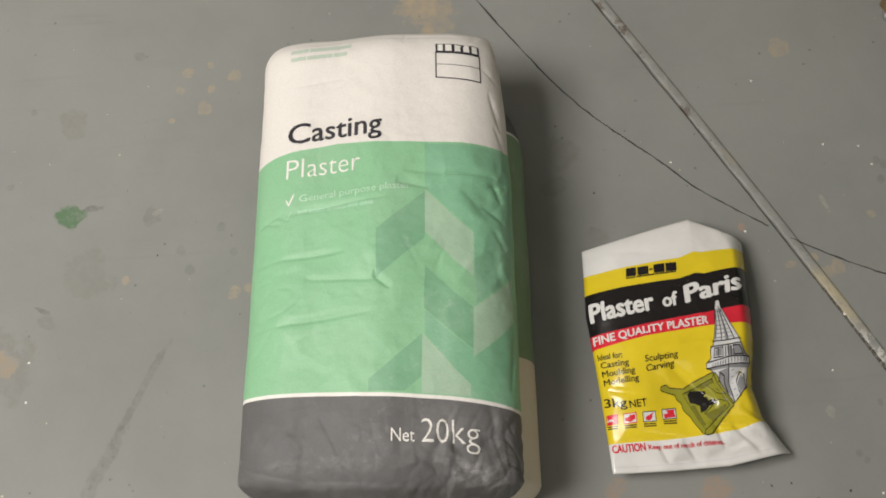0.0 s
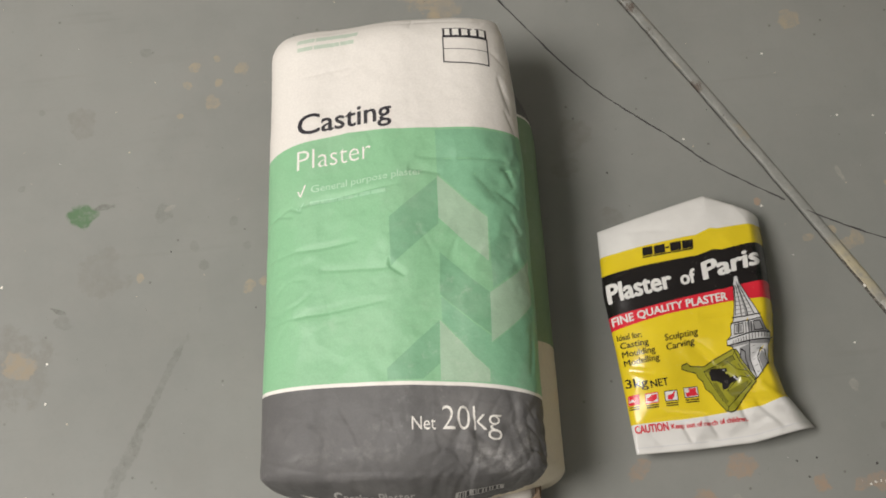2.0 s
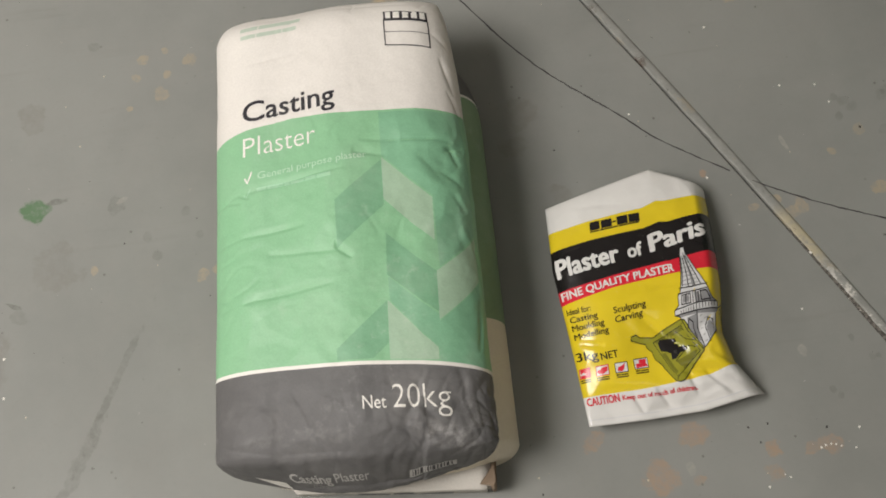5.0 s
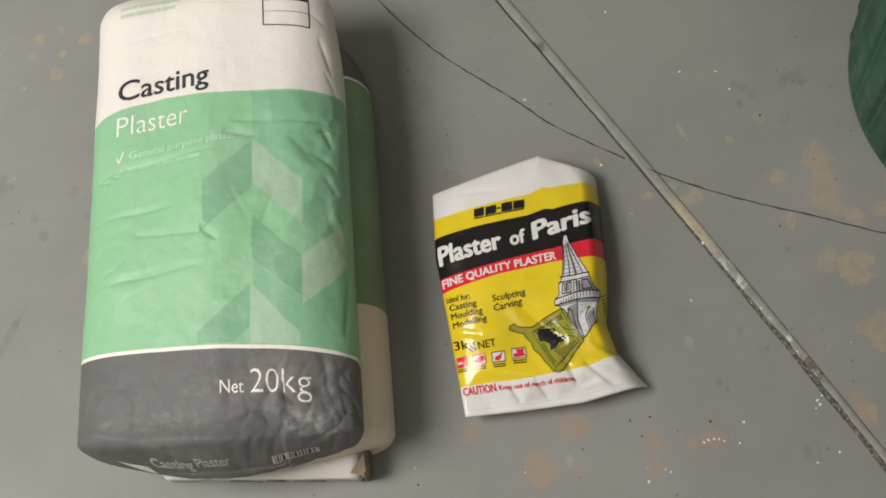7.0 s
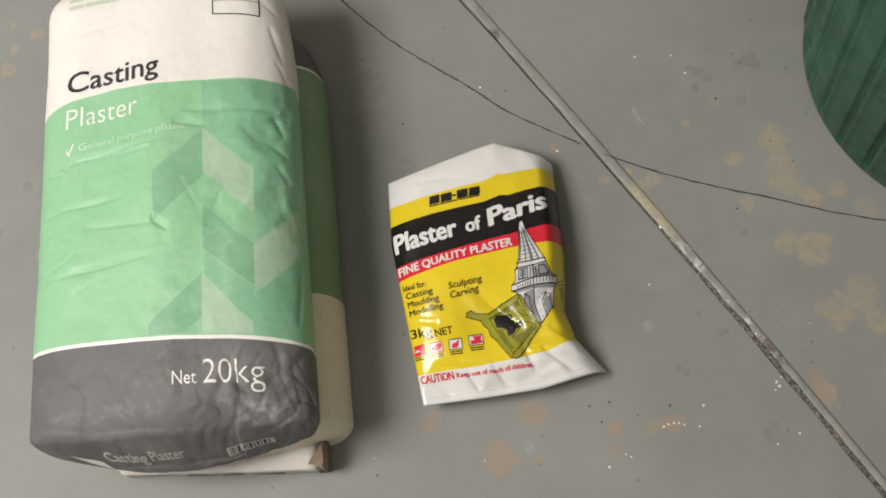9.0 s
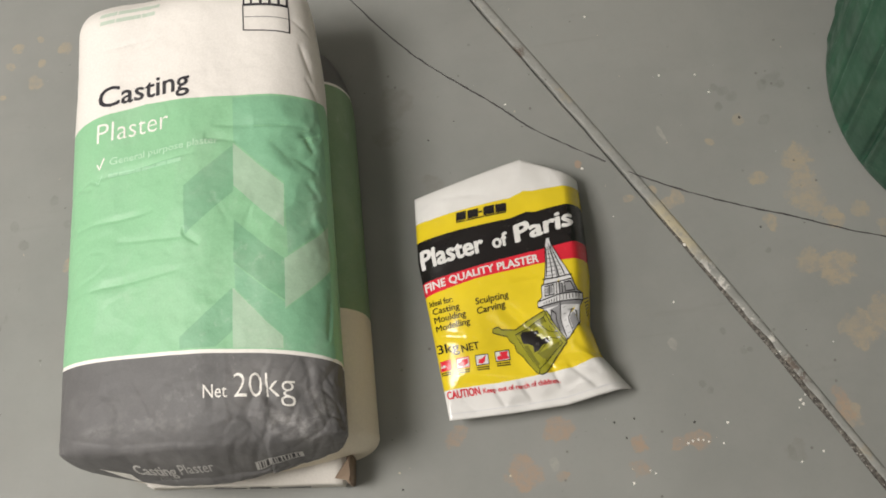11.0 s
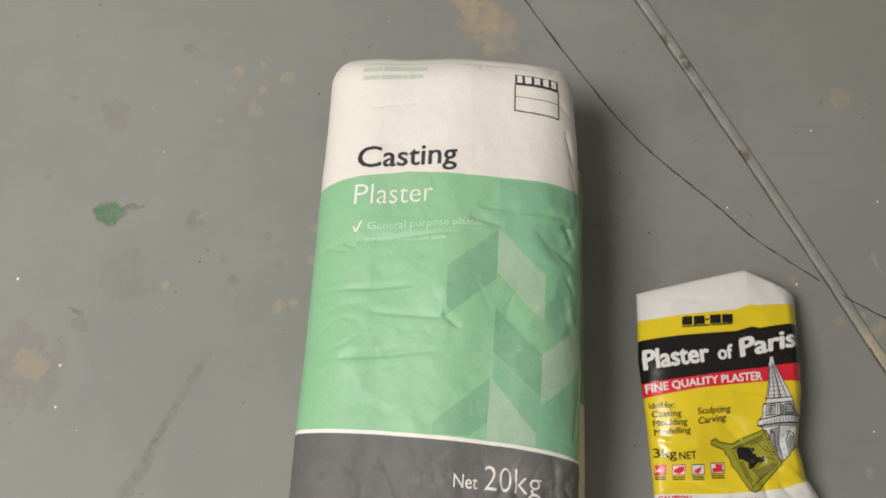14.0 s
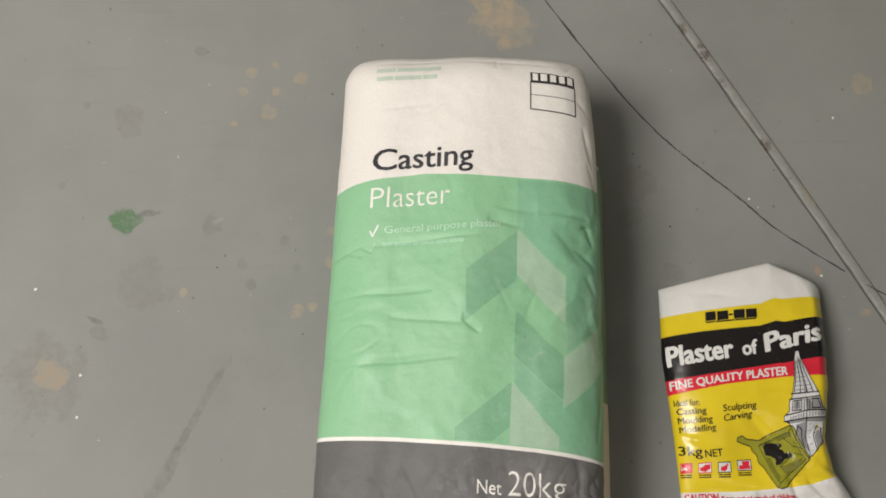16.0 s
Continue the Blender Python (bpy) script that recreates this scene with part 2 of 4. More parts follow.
def joint_material():
    """Filler painted over with the floor, tan where the paint is worn off, with white scrapes."""
    n = Nodes("old_joint_filler", 0.5)
    base = n.mix(n.ramp(n.noise(40.0, 6.0, 0.7), 0.35, 0.7), (0.225, 0.228, 0.210), (0.290, 0.290, 0.268))
    base = n.mix(n.ramp(n.noise(16.0, 5.0, 0.7), 0.56, 0.66, 0.0, 0.45), base, (0.33, 0.28, 0.19))
    worn = n.ramp(n.vec("LENGTH", n.vec("SUBTRACT", n.geo, (0.535, 0.582, 0.0)), (0, 0, 0)), 0.060, 0.025)
    base = n.mix(n.maths("MULTIPLY", worn, n.ramp(n.noise(60.0, 5.0, 0.7), 0.30, 0.55, 0.2, 0.9)), base, (0.42, 0.37, 0.25))
    base = n.mix(n.ramp(n.noise(120.0, 5.0, 0.7), 0.63, 0.72, 0.0, 0.75), base, (0.07, 0.062, 0.055))
    for x, y, r in ((0.372, 0.866, 0.014), (0.292, 0.998, 0.022), (0.318, 0.955, 0.010), (0.268, 1.036, 0.012), (0.655, 0.380, 0.030)):
        near = n.ramp(n.vec("LENGTH", n.vec("SUBTRACT", n.geo, (x, y, 0.0)), (0, 0, 0)), r, r * 0.5)
        base = n.mix(n.maths("MULTIPLY", near, n.ramp(n.noise(110.0, 5.0, 0.75), 0.42, 0.56, 0.0, 0.85)), base, (0.085, 0.058, 0.042))
    scrape = n.ramp(n.vec("LENGTH", n.vec("SUBTRACT", n.geo, (0.600, 0.462, 0.0)), (0, 0, 0)), 0.110, 0.050)
    base = n.mix(n.maths("MULTIPLY", scrape, n.ramp(n.noise(48.0, 4.0, 0.7), 0.54, 0.62, 0.0, 0.8)), base, (0.60, 0.58, 0.53))
    return n.done(base, n.noise(150.0, 5.0, 0.7), 0.5, 0.002)


def joint_dirt_material():
    n = Nodes("joint_dirt", 0.8)
    base = n.mix(n.ramp(n.noise(180.0, 6.0, 0.7), 0.42, 0.66), (0.062, 0.056, 0.048), (0.225, 0.208, 0.180))
    base = n.mix(n.ramp(n.noise(260.0, 3.0, 0.7), 0.61, 0.68, 0.0, 0.9), base, (0.60, 0.58, 0.52))
    return n.done(base, n.noise(220.0, 5.0, 0.7), 0.8, 0.002)


M_JOINT_DIRT = joint_dirt_material()
M_WHITE = paper("white_sack_paper", (0.74, 0.71, 0.665), 0.05, 0.48, 0.35, crumple=0.10)
M_GREEN = paper("green_print", (0.250, 0.500, 0.288), 0.08, 0.47, 0.38, crumple=0.28)
M_LINE = paper("white_print", (0.80, 0.78, 0.73), 0.03)
M_GREY = paper("charcoal_print", (0.122, 0.120, 0.120), 0.30, 0.56, 0.30, (0.42, 0.41, 0.40), 0.34,
               ((0.055, 0.352, 0.052, 0.022, -18, 0.62), (0.088, 0.372, 0.022, 0.030, 10, 0.45), (-0.165, 0.368, 0.034, 0.012, 8, 0.20), (-0.085, 0.365, 0.050, 0.012, -8, 0.18)))
M_CREAM = paper("cream_sack_paper", (0.72, 0.66, 0.53), 0.08, 0.55, 0.3)
M_FLAP = paper("white_flap_paper", (0.66, 0.63, 0.58), 0.08, 0.52, 0.3, crumple=0.2)
M_KRAFT = paper("brown_kraft_paper", (0.225, 0.165, 0.115), 0.10, 0.65, 0.25)
M_CHEV_LIGHT = paper("pale_green_print", (0.355, 0.51, 0.365), 0.12, 0.50, 0.38)
M_CHEV_DARK = paper("deep_green_print", (0.188, 0.400, 0.238), 0.18, 0.50, 0.38)
M_CHEV_MID = paper("mid_green_print", (0.212, 0.445, 0.275), 0.18, 0.50, 0.38)
# the lower sack's green, darker and less saturated than the upper sack's
M_GREEN_DULL = paper("dull_green_print", (0.20, 0.31, 0.175), 0.14)
M_INK = paper("black_ink", (0.022, 0.020, 0.026), 0.06)
M_INK_GREEN = paper("faded_green_ink", (0.50, 0.58, 0.49), 0.2)
M_INK_FOOT = paper("worn_white_ink", (0.50, 0.49, 0.47), 0.3)
M_INK_DIM = paper("worn_grey_ink", (0.24, 0.235, 0.23), 0.3)
M_INK_FADED = paper("faded_pale_ink", (0.34, 0.60, 0.40), 0.2)
M_INK_PALE = paper("rubbed_pale_ink", (0.47, 0.68, 0.51), 0.25)
F_WHITE, F_YELLOW, F_BLACK = film("white_film", (0.72, 0.71, 0.685), crumple=1.6), film("yellow_film", (0.73, 0.56, 0.022), 0.15, 0.75), film("black_film", (0.014, 0.012, 0.012))
F_RED, F_GREY, F_OLIVE, F_DEEP = film("red_film", (0.66, 0.025, 0.045)), film("grey_film", (0.27, 0.27, 0.275)), film("olive_film", (0.30, 0.29, 0.025)), film("olive_shadow_film", (0.17, 0.165, 0.02))
F_PALE = film("pale_grey_film", (0.66, 0.66, 0.66))
M_FLOOR, M_JOINT, M_CRACK = floor_material(), joint_material(), plain("crack_dirt", (0.044, 0.041, 0.041), 0.85, 0.0, 45.0, 0.40)
M_WALL, M_CEILING = plain("wall_paint", (0.58, 0.56, 0.52), 0.7, 0, 8.0, 0.04), plain("ceiling_paint", (0.66, 0.655, 0.64), 0.8, 0, 8.0, 0.03)
M_BIN, M_WOOD, M_METAL = bin_material(), wood_material(), plain("bright_metal", (0.75, 0.75, 0.76), 0.22, 1.0)
M_BLUE, M_PINK = plain("blue_plastic", (0.02, 0.035, 0.42), 0.3), plain("pink_print", (0.72, 0.34, 0.26), 0.4)
M_SPECK_WHITE, M_SPECK_DARK, M_SPECK_TAN = plain("white_paint_fleck", (0.72, 0.70, 0.64), 0.5), plain("dark_grit", (0.03, 0.028, 0.025), 0.7), plain("plaster_crumb", (0.52, 0.46, 0.34), 0.7)


# ---- building helpers ----
def part(name, bm, material, parent=None, label="", smooth=True):
    me = bpy.data.meshes.new(name)
    bm.to_mesh(me)
    bm.free()
    for m in (material if isinstance(material, (list, tuple)) else (material,)):
        me.materials.append(m)
    if smooth:
        for p in me.polygons:
            p.use_smooth = True
    ob = new(name, me)
    ob.parent = parent
    if label:
        tagged(ob, label)
    return ob


def thing(name, label, category, group="", at=(0, 0, 0)):
    ob = new(name)
    ob.empty_display_size = 0.05
    ob.location = at
    return tagged(ob, label, category, group)


def box(bm, x0, y0, z0, x1, y1, z1, bevel=0.0, m=None):
    g = bmesh.ops.create_cube(bm, size=1.0)
    for v in g["verts"]:
        v.co = Vector(((x0 + x1) / 2 + v.co.x * (x1 - x0), (y0 + y1) / 2 + v.co.y * (y1 - y0), (z0 + z1) / 2 + v.co.z * (z1 - z0)))
    if bevel:
        edges = list({e for v in g["verts"] for e in v.link_edges})
        out = bmesh.ops.bevel(bm, geom=edges, offset=bevel, segments=2, affect="EDGES")
        g["verts"] = list({v for f in out["faces"] for v in f.verts} | {v for v in g["verts"] if v.is_valid})
    if m is not None:
        bmesh.ops.transform(bm, matrix=m, verts=[v for v in g["verts"] if v.is_valid])
    return g


def lathe(bm, profile, n=48, wave=None):
    """Turn (radius, z) pairs about z; wave(angle, z) alters the radius."""
    rings = []
    for r, z in profile:
        ring = []
        for i in range(n):
            th = 2 * math.pi * i / n
            q = r + (wave(th, z) if wave else 0.0)
            ring.append(bm.verts.new((q * math.cos(th), q * math.sin(th), z)))
        rings.append(ring)
    for a, b in zip(rings, rings[1:]):
        for i in range(n):
            bm.faces.new((a[i], a[(i + 1) % n], b[(i + 1) % n], b[i]))
    return rings


def lay(name, bm, where, step, material, parent, lift, label=""):
    """Cut flat print into small pieces and lay it on a bag's surface."""
    xs, ys = [v.co.x for v in bm.verts], [v.co.y for v in bm.verts]
    for axis, lo, hi, s in ((0, min(xs), max(xs), step[0]), (1, min(ys), max(ys), step[1])):
        k = math.ceil(lo / s) * s
        while k < hi:
            co, no = [0, 0, 0], [0, 0, 0]
            co[axis], no[axis] = k, 1
            bmesh.ops.bisect_plane(bm, geom=bm.verts[:] + bm.edges[:] + bm.faces[:], dist=1e-7, plane_co=co, plane_no=no)
            k += s
    bmesh.ops.triangulate(bm, faces=bm.faces[:])
    for v in bm.verts:
        v.co = Vector(where(v.co.x, v.co.y, lift + v.co.z))
    return part(name, bm, material, parent, label)


def polygon(*rows):
    bm = bmesh.new()
    for pts in rows:
        f = bm.faces.new([bm.verts.new((x, y, 0)) for x, y in pts])
        f.normal_update()
        if f.normal.z < 0:
            f.normal_flip()
    return bm


def stroke(points, wide):
    """A flat line of some width through the points."""
    rows = []
    for p, q in zip(points, points[1:]):
        d = Vector((q[0] - p[0], q[1] - p[1]))
        o = Vector((-d.y, d.x)).normalized() * wide / 2
        e = d.normalized() * wide * 0.3
        rows.append([(p[0] - e.x + o.x, p[1] - e.y + o.y), (p[0] - e.x - o.x, p[1] - e.y - o.y), (q[0] + e.x - o.x, q[1] + e.y - o.y), (q[0] + e.x + o.x, q[1] + e.y + o.y)])
    return polygon(*rows)


def words(text, p0, p1, cap, bold=0.0, thin=0.0):
    """Lettering whose base line runs from p0 to p1, with capitals of the height cap. bold: how far it is overprinted, as a share of cap."""
    cu = bpy.data.curves.new("lettering", "FONT")
    cu.body, cu.resolution_u, cu.offset = text, 3, -thin
    ob = new("lettering", cu)
    me = bpy.data.meshes.new_from_object(ob.evaluated_get(bpy.context.evaluated_depsgraph_get()))
    bpy.data.objects.remove(ob)
    lo, hi = min(v.co.x for v in me.vertices), max(v.co.x for v in me.vertices)
    d = (p1[0] - p0[0], p1[1] - p0[1])
    wide = bold * 0.69 * d[0] / (hi - lo)
    bm = bmesh.new()
    for k, (dx, dy) in enumerate(((0, 0), (-1, 0), (1, 0), (0, 1), (0, -1), (0.7, 0.7), (-0.7, -0.7), (0.7, -0.7), (-0.7, 0.7)) if bold else ((0, 0),)):
        first = len(bm.verts)
        bm.from_mesh(me)
        bm.verts.ensure_lookup_table()
        for v in bm.verts[first:]:
            s, h = (v.co.x - lo) / (hi - lo), v.co.y / 0.69 * cap
            v.co = Vector((p0[0] + s * d[0] + dx * wide, p0[1] + s * d[1] + h + dy * bold * cap * 0.7, 0.00003 * k))
    bpy.data.meshes.remove(me)
    return bm


def bars(x0, y0, x1, y1, widths, tall):
    """A line of small print that cannot be read, as plain bars."""
    rows, t, total = [], 0.0, sum(w + 0.35 for w in widths)
    for w in widths:
        a, b = t / total, (t + w) / total
        t += w + 0.35
        rows.append([(x0 + (x1 - x0) * a, y0 + (y1 - y0) * a), (x0 + (x1 - x0) * b, y0 + (y1 - y0) * b), (x0 + (x1 - x0) * b, y0 + (y1 - y0) * b + tall), (x0 + (x1 - x0) * a, y0 + (y1 - y0) * a + tall)])
    return polygon(*rows)


# -- forms: where a point of a printed sheet lies on its bag --
CREASES = {}


def wrinkle(a, b, seed):
    """Height of the paper's crumples, in metres: soft dents, fine crumple and the folds listed for that bag."""
    p = Vector((a, b, 0.37 * seed))
    soft, fine = (0.0022, 0.0005) if seed != 5 else (0.0022, 0.0003)
    w = soft * noise.noise(p * 12.0) + fine * noise.noise(p * 55.0)
    loose = 1.0
    if seed == 3:
        loose += 1.5 * min(1.0, max(0.0, (a - 0.05) / 0.06)) * min(1.0, max(0.0, (b + 0.15) / 0.1)) * min(1.0, max(0.0, (0.16 - b) / 0.05)) + 0.15 * min(1.0, max(0.0, (-0.20 - b) / 0.06))
        loose *= 1.0 - 0.8 * min(1.0, max(0.0, (b - 0.13) / 0.03))
        w += (0.0014 + 0.0036 * max(0.0, loose - 1.0)) * noise.voronoi(p * 24.0 + Vector((noise.noise(p * 15.0), noise.noise(p * 17.0), 0)) * 0.5)[0][0]
        foot = min(1.0, max(0.0, (-0.175 - b) / 0.04))
        side = 0.42 * min(1.0, max(0.0, (a - 0.085) / 0.05)) * min(1.0, max(0.0, (0.135 - b) / 0.03)) * (0.45 + 0.55 * min(1.0, max(0.0, (b + 0.10) / 0.08)))
        amount = max(foot * (0.22 + 0.78 * min(1.0, max(0.0, (a - 0.02) / 0.06))), side)
        if amount:
            q = p + Vector((noise.noise(p * 21.0), noise.noise(p * 23.0 + Vector((5, 0, 0))), 0)) * 0.014
            for scale, deep in ((24.0, 0.0030), (47.0, 0.0016)):
                d = noise.voronoi(q * scale)[0]
                w += deep * amount * (min(1.0, (d[1] - d[0]) / 0.30) - 0.7 + 0.5 * noise.cell(q * scale * 0.5))
    if seed == 5:
        w += 0.0058 * noise.voronoi(p * 26.0 + Vector((noise.noise(p * 20.0), noise.noise(p * 23.0), 0)) * 0.4)[0][0] * (0.25 + 0.75 * max(min(1.0, max(0.0, (0.07 - b) / 0.04)), min(1.0, max(0.0, (a - 0.13) / 0.05))))
    sharp = noise.noise(p * 26.0 + Vector((3, 1, 0)))
    w -= 0.0016 * loose * max(0.0, 0.13 - abs(sharp)) / 0.13 * max(0.0, noise.noise(p * 7.0 + Vector((9, 4, 2))) + 0.1)
    for ax, ay, bx, by, depth, wide in CREASES.get(seed, ()):
        dx, dy = bx - ax, by - ay
        ll = dx * dx + dy * dy
        t = ((a - ax) * dx + (b - ay) * dy) / ll
        if -0.3 < t < 1.3:
            bend = 0.0025 * noise.noise(Vector((a * 22, b * 22, depth * 900)))
            d = ((b - ay) * dx - (a - ax) * dy) / math.sqrt(ll) + bend
            if abs(d) < 7 * wide:
                ends = max(0.0, 1.0 - (2.0 * t - 1.0) ** 2) if 0 < t < 1 else 0.0
                fold = -math.exp(-d / (2.4 * wide)) if d > 0 else -math.exp(d / (0.7 * wide))
                w += depth * math.sqrt(ends) * (0.8 * fold + 0.10 * math.exp(-((d - 4.0 * wide) / (2.2 * wide)) ** 2))
    return w


def rounded(s, half, r, h):
    """Arc position along a profile with a rounded end: place and share of the drop."""
    flat, m = half - r, abs(s)
    if m <= flat:
        return s, 0.0
    th = min((m - flat) / (0.5 * (r + h)), math.pi / 2)
    return math.copysign(flat + r * math.sin(th), s), 1.0 - math.cos(th)


class PaperBag:
    """A filled paper sack. a runs across the printed face, b along it from the middle; metres on the paper."""

    def __init__(self, half_w, half_l, zmid, h, r_side, r_front, r_back, seed, place, taper=0.0, sag=0.0, bow=(0.0, 0.0), under=None, back=0.0, pinch=(0.20, 0.18), corner=(0.17, 0.17), slump=None):
        self.hw, self.hl, self.zmid, self.h = half_w, half_l, zmid, h
        self.rs, self.rf, self.rb, self.seed, self.place = r_side, r_front, r_back, seed, place
        self.taper, self.sag, self.bow, self.under = taper, sag, bow, under or h
        self.back, self.pinch, self.corner, self.slump = back, pinch, corner, slump
        self.amax = half_w - r_side + 0.25 * math.pi * (r_side + h)
        self.bmin = -(half_l - r_front + 0.25 * math.pi * (r_front + h))
        self.bmax = half_l + back - r_back + 0.25 * math.pi * (r_back + h)

    def settle(self, a, b):
        """How far the filling has slumped: the sack leans to one side, and its foot breaks over a lip into a steep end."""
        if not self.slump:
            return 0.0
        lean, lip, steep = self.slump
        k = min(1.0, max(0.0, (0.02 - a) / 0.11))
        head = min(1.0, max(0.0, (b - 0.18) / 0.08))
        z = 0.0045 * head - lean * k * k * (3 - 2 * k)
        k = max(0.0, 1.0 - math.hypot(a + 0.01, 0.6 * (b - 0.01)) / 0.10)
        z += 0.006 * k * k * (3 - 2 * k)
        z -= 0.010 * min(1.0, max(0.0, (a - 0.04) / 0.08)) * min(1.0, max(0.0, (-b - 0.15) / 0.08))
        over = -b - lip + 0.006 * noise.noise(Vector((a * 16, 2, 5))) + 0.0025 * noise.noise(Vector((a * 55, 7, 5)))
        soft = 0.002
        over = 0.5 * (over + math.sqrt(over * over + soft * soft))
        return z - steep * min(over, 0.030)

    def local(self, a, b, lower=False, crumple=True):
        y, dy = rounded(b, self.hl if b < 0 else self.hl + self.back, self.rf if b < 0 else self.rb, self.h)
        x, dx = rounded(a, self.hw, self.rs, self.h)
        x *= 1.0 - self.taper * y / self.hl - (self.pinch[0] * max(0.0, dy - self.pinch[1]) if b < 0 else self.corner[1 if a > 0 else 0] * max(0.0, dy - 0.04))
        y -= math.copysign(self.bow[1 if b > 0 else 0] * dy * (a / self.amax) ** 2, b)
        if self.slump and a < 0:
            x *= 1.014
        elif self.slump:
            x -= 0.012 * min(1.0, max(0.0, (b - 0.17) / 0.13)) ** 1.5 * min(1.0, a / 0.13)
        up = (1.0 - dx) * (1.0 - dy)
        settle = self.settle(a, b)
        if lower:
            deep = min(1.0, 2.2 * up ** 0.7)
            return x, y, self.zmid - self.under * deep + settle * (1.0 - deep)
        w = wrinkle(a, b, self.seed) if crumple else 0.0
        crown = self.sag * (1.0 - (x / self.hw) ** 2) * (1.0 - (y / self.hl) ** 2)
        z = self.zmid + self.h * up + crown + w * (0.25 + 0.75 * math.sqrt(max(up, 0.0))) + settle
        out = 1.0 + 3.0 * w * dx
        return x * out, y - 0.8 * w * dy, z

    def point(self, a, b, lift=0.0):
        e = 0.0008
        p = self.local(a, b)
        x, y, z = p
        if lift:
            q, r = self.local(a + e, b), self.local(a, b + e)
            u = [q[i] - p[i] for i in range(3)]
            v = [r[i] - p[i] for i in range(3)]
            n = (u[1] * v[2] - u[2] * v[1], u[2] * v[0] - u[0] * v[2], u[0] * v[1] - u[1] * v[0])
            k = lift / (math.sqrt(n[0] ** 2 + n[1] ** 2 + n[2] ** 2) or 1.0)
            x, y, z = x + k * n[0], y + k * n[1], z + k * n[2]
        cx, cy, turn = self.place
        c, s = math.cos(turn), math.sin(turn)
        return cx + c * x - s * y, cy + s * x + c * y, z


def along(line, t):
    """A point at the share t of a broken line's length."""
    d = [math.dist(p, q) for p, q in zip(line, line[1:])]
    t *= sum(d)
    for p, q, k in zip(line, line[1:], d):
        if t <= k or q is line[-1]:
            t = min(t / k, 1.0)
            return p[0] + t * (q[0] - p[0]), p[1] + t * (q[1] - p[1])
        t -= k


class Sachet:
    """A flat pouch sealed at both ends. a: 0 at its left edge, 1 at its right; b: 0 at the lower seal, 1 at the upper."""

    def __init__(self, top, bottom, left, right, high, seed, levels, bands):
        self.levels, self.bands = levels, bands
        self.edges, self.high, self.seed = (top, bottom, left, right), high, seed

    def point(self, a, b, lift=0.0, lower=False, crumple=True):
        top, bottom, left, right = self.edges
        a_, b_ = min(max(a, 0.0), 1.0), min(max(b, 0.0), 1.0)
        t, o, l, r = along(top, a_), along(bottom, a_), along(left, b_), along(right, b_)
        p = [(1 - b_) * o[i] + b_ * t[i] + (1 - a_) * l[i] + a_ * r[i]
             - ((1 - a_) * (1 - b_) * bottom[0][i] + a_ * (1 - b_) * bottom[-1][i] + (1 - a_) * b_ * top[0][i] + a_ * b_ * top[-1][i]) for i in (0, 1)]
        side = min(1.0, 4 * a_ * (1 - a_)) ** (0.55 if a_ < 0.5 else 0.27)
        ends = min(1.0, max(0.0, (b_ - 0.035) / 0.33)) * 0.5 * math.pi
        tops = min(1.0, max(0.0, (1 - b_ - 0.0) / 0.38)) * 0.5 * math.pi
        full = side * math.sin(ends) ** 0.8 * (1.0 - (0.70 - 0.30 * a_) * (1.0 - math.sin(tops) ** 0.8))
        rim = 0.026 + 0.018 * max(0.0, math.sin(math.pi * min(1.0, b_ + 0.10 * (1.0 - b_)))) ** 0.7
        rim += (0.010 - rim) * max(0.0, (a_ - 0.88) / 0.12) ** 2
        if lower:
            k = min(1.0, a_ / 0.14, (1 - a_) / 0.14, b_ / 0.16, (1 - b_) / 0.16)
            return p[0], p[1], max(0.0015, (rim - 0.004) * (1.0 - k) ** 2)
        dent = 0.013 * math.exp(-((a_ - 0.47) / 0.20) ** 2 - ((b_ - 0.29) / 0.12) ** 2)
        z = rim + self.high * full - dent
        w = wrinkle(0.2 * a_, 0.3 * b_, self.seed) if crumple else 0.0
        return p[0], p[1], z + w * math.sqrt(side) + lift

    def sheet(self, a, c, lift=0.0):
        """The place of a point of the print, whose colour bands lie level in c and bend on the pouch."""
        return self.point(a, self.bent(a, c), lift)

    def bent(self, a, c):
        for k in range(len(self.levels) - 1):
            if c <= self.levels[k + 1] or k == len(self.levels) - 2:
                lo, hi = self.band(k, a), self.band(k + 1, a)
                return lo + (c - self.levels[k]) / (self.levels[k + 1] - self.levels[k]) * (hi - lo)

    def band(self, k, a):
        row = self.bands[k]
        for (p, u), (q, v) in zip(row, row[1:]):
            if a <= q or q >= 1.0:
                return u + (v - u) * (min(max(a, 0.0), 1.0) - p) / (q - p)
# -- end of forms --

# folds in the paper: from, to, depth, width
FOLDS_GREEN = [
    (-0.1750, 0.0410, -0.1133, 0.0576, 0.0053, 0.0022), (-0.1163, 0.0546, 0.0123, 0.0697, 0.0036, 0.0020), (-0.1400, 0.0500, -0.1180, 0.0430, 0.0050, 0.0014), (-0.1220, 0.0540, -0.1080, 0.0480, 0.0046, 0.0014), (-0.1133, -0.0030, -0.0400, 0.0022, 0.0047, 0.002),
    (-0.1650, -0.0100, -0.1062, -0.0011, 0.0025, 0.0022), (-0.0890, -0.0296, -0.0036, -0.0349, 0.0034, 0.0028), (-0.0076, -0.0308, 0.0143, -0.0470, 0.0053, 0.0022),
    (-0.0036, -0.0231, -0.0017, -0.0369, 0.0031, 0.0014), (-0.1213, -0.0859, -0.0098, -0.0741, 0.0047, 0.0026), (-0.1700, -0.0920, -0.1163, -0.0839, 0.0022, 0.0026)]
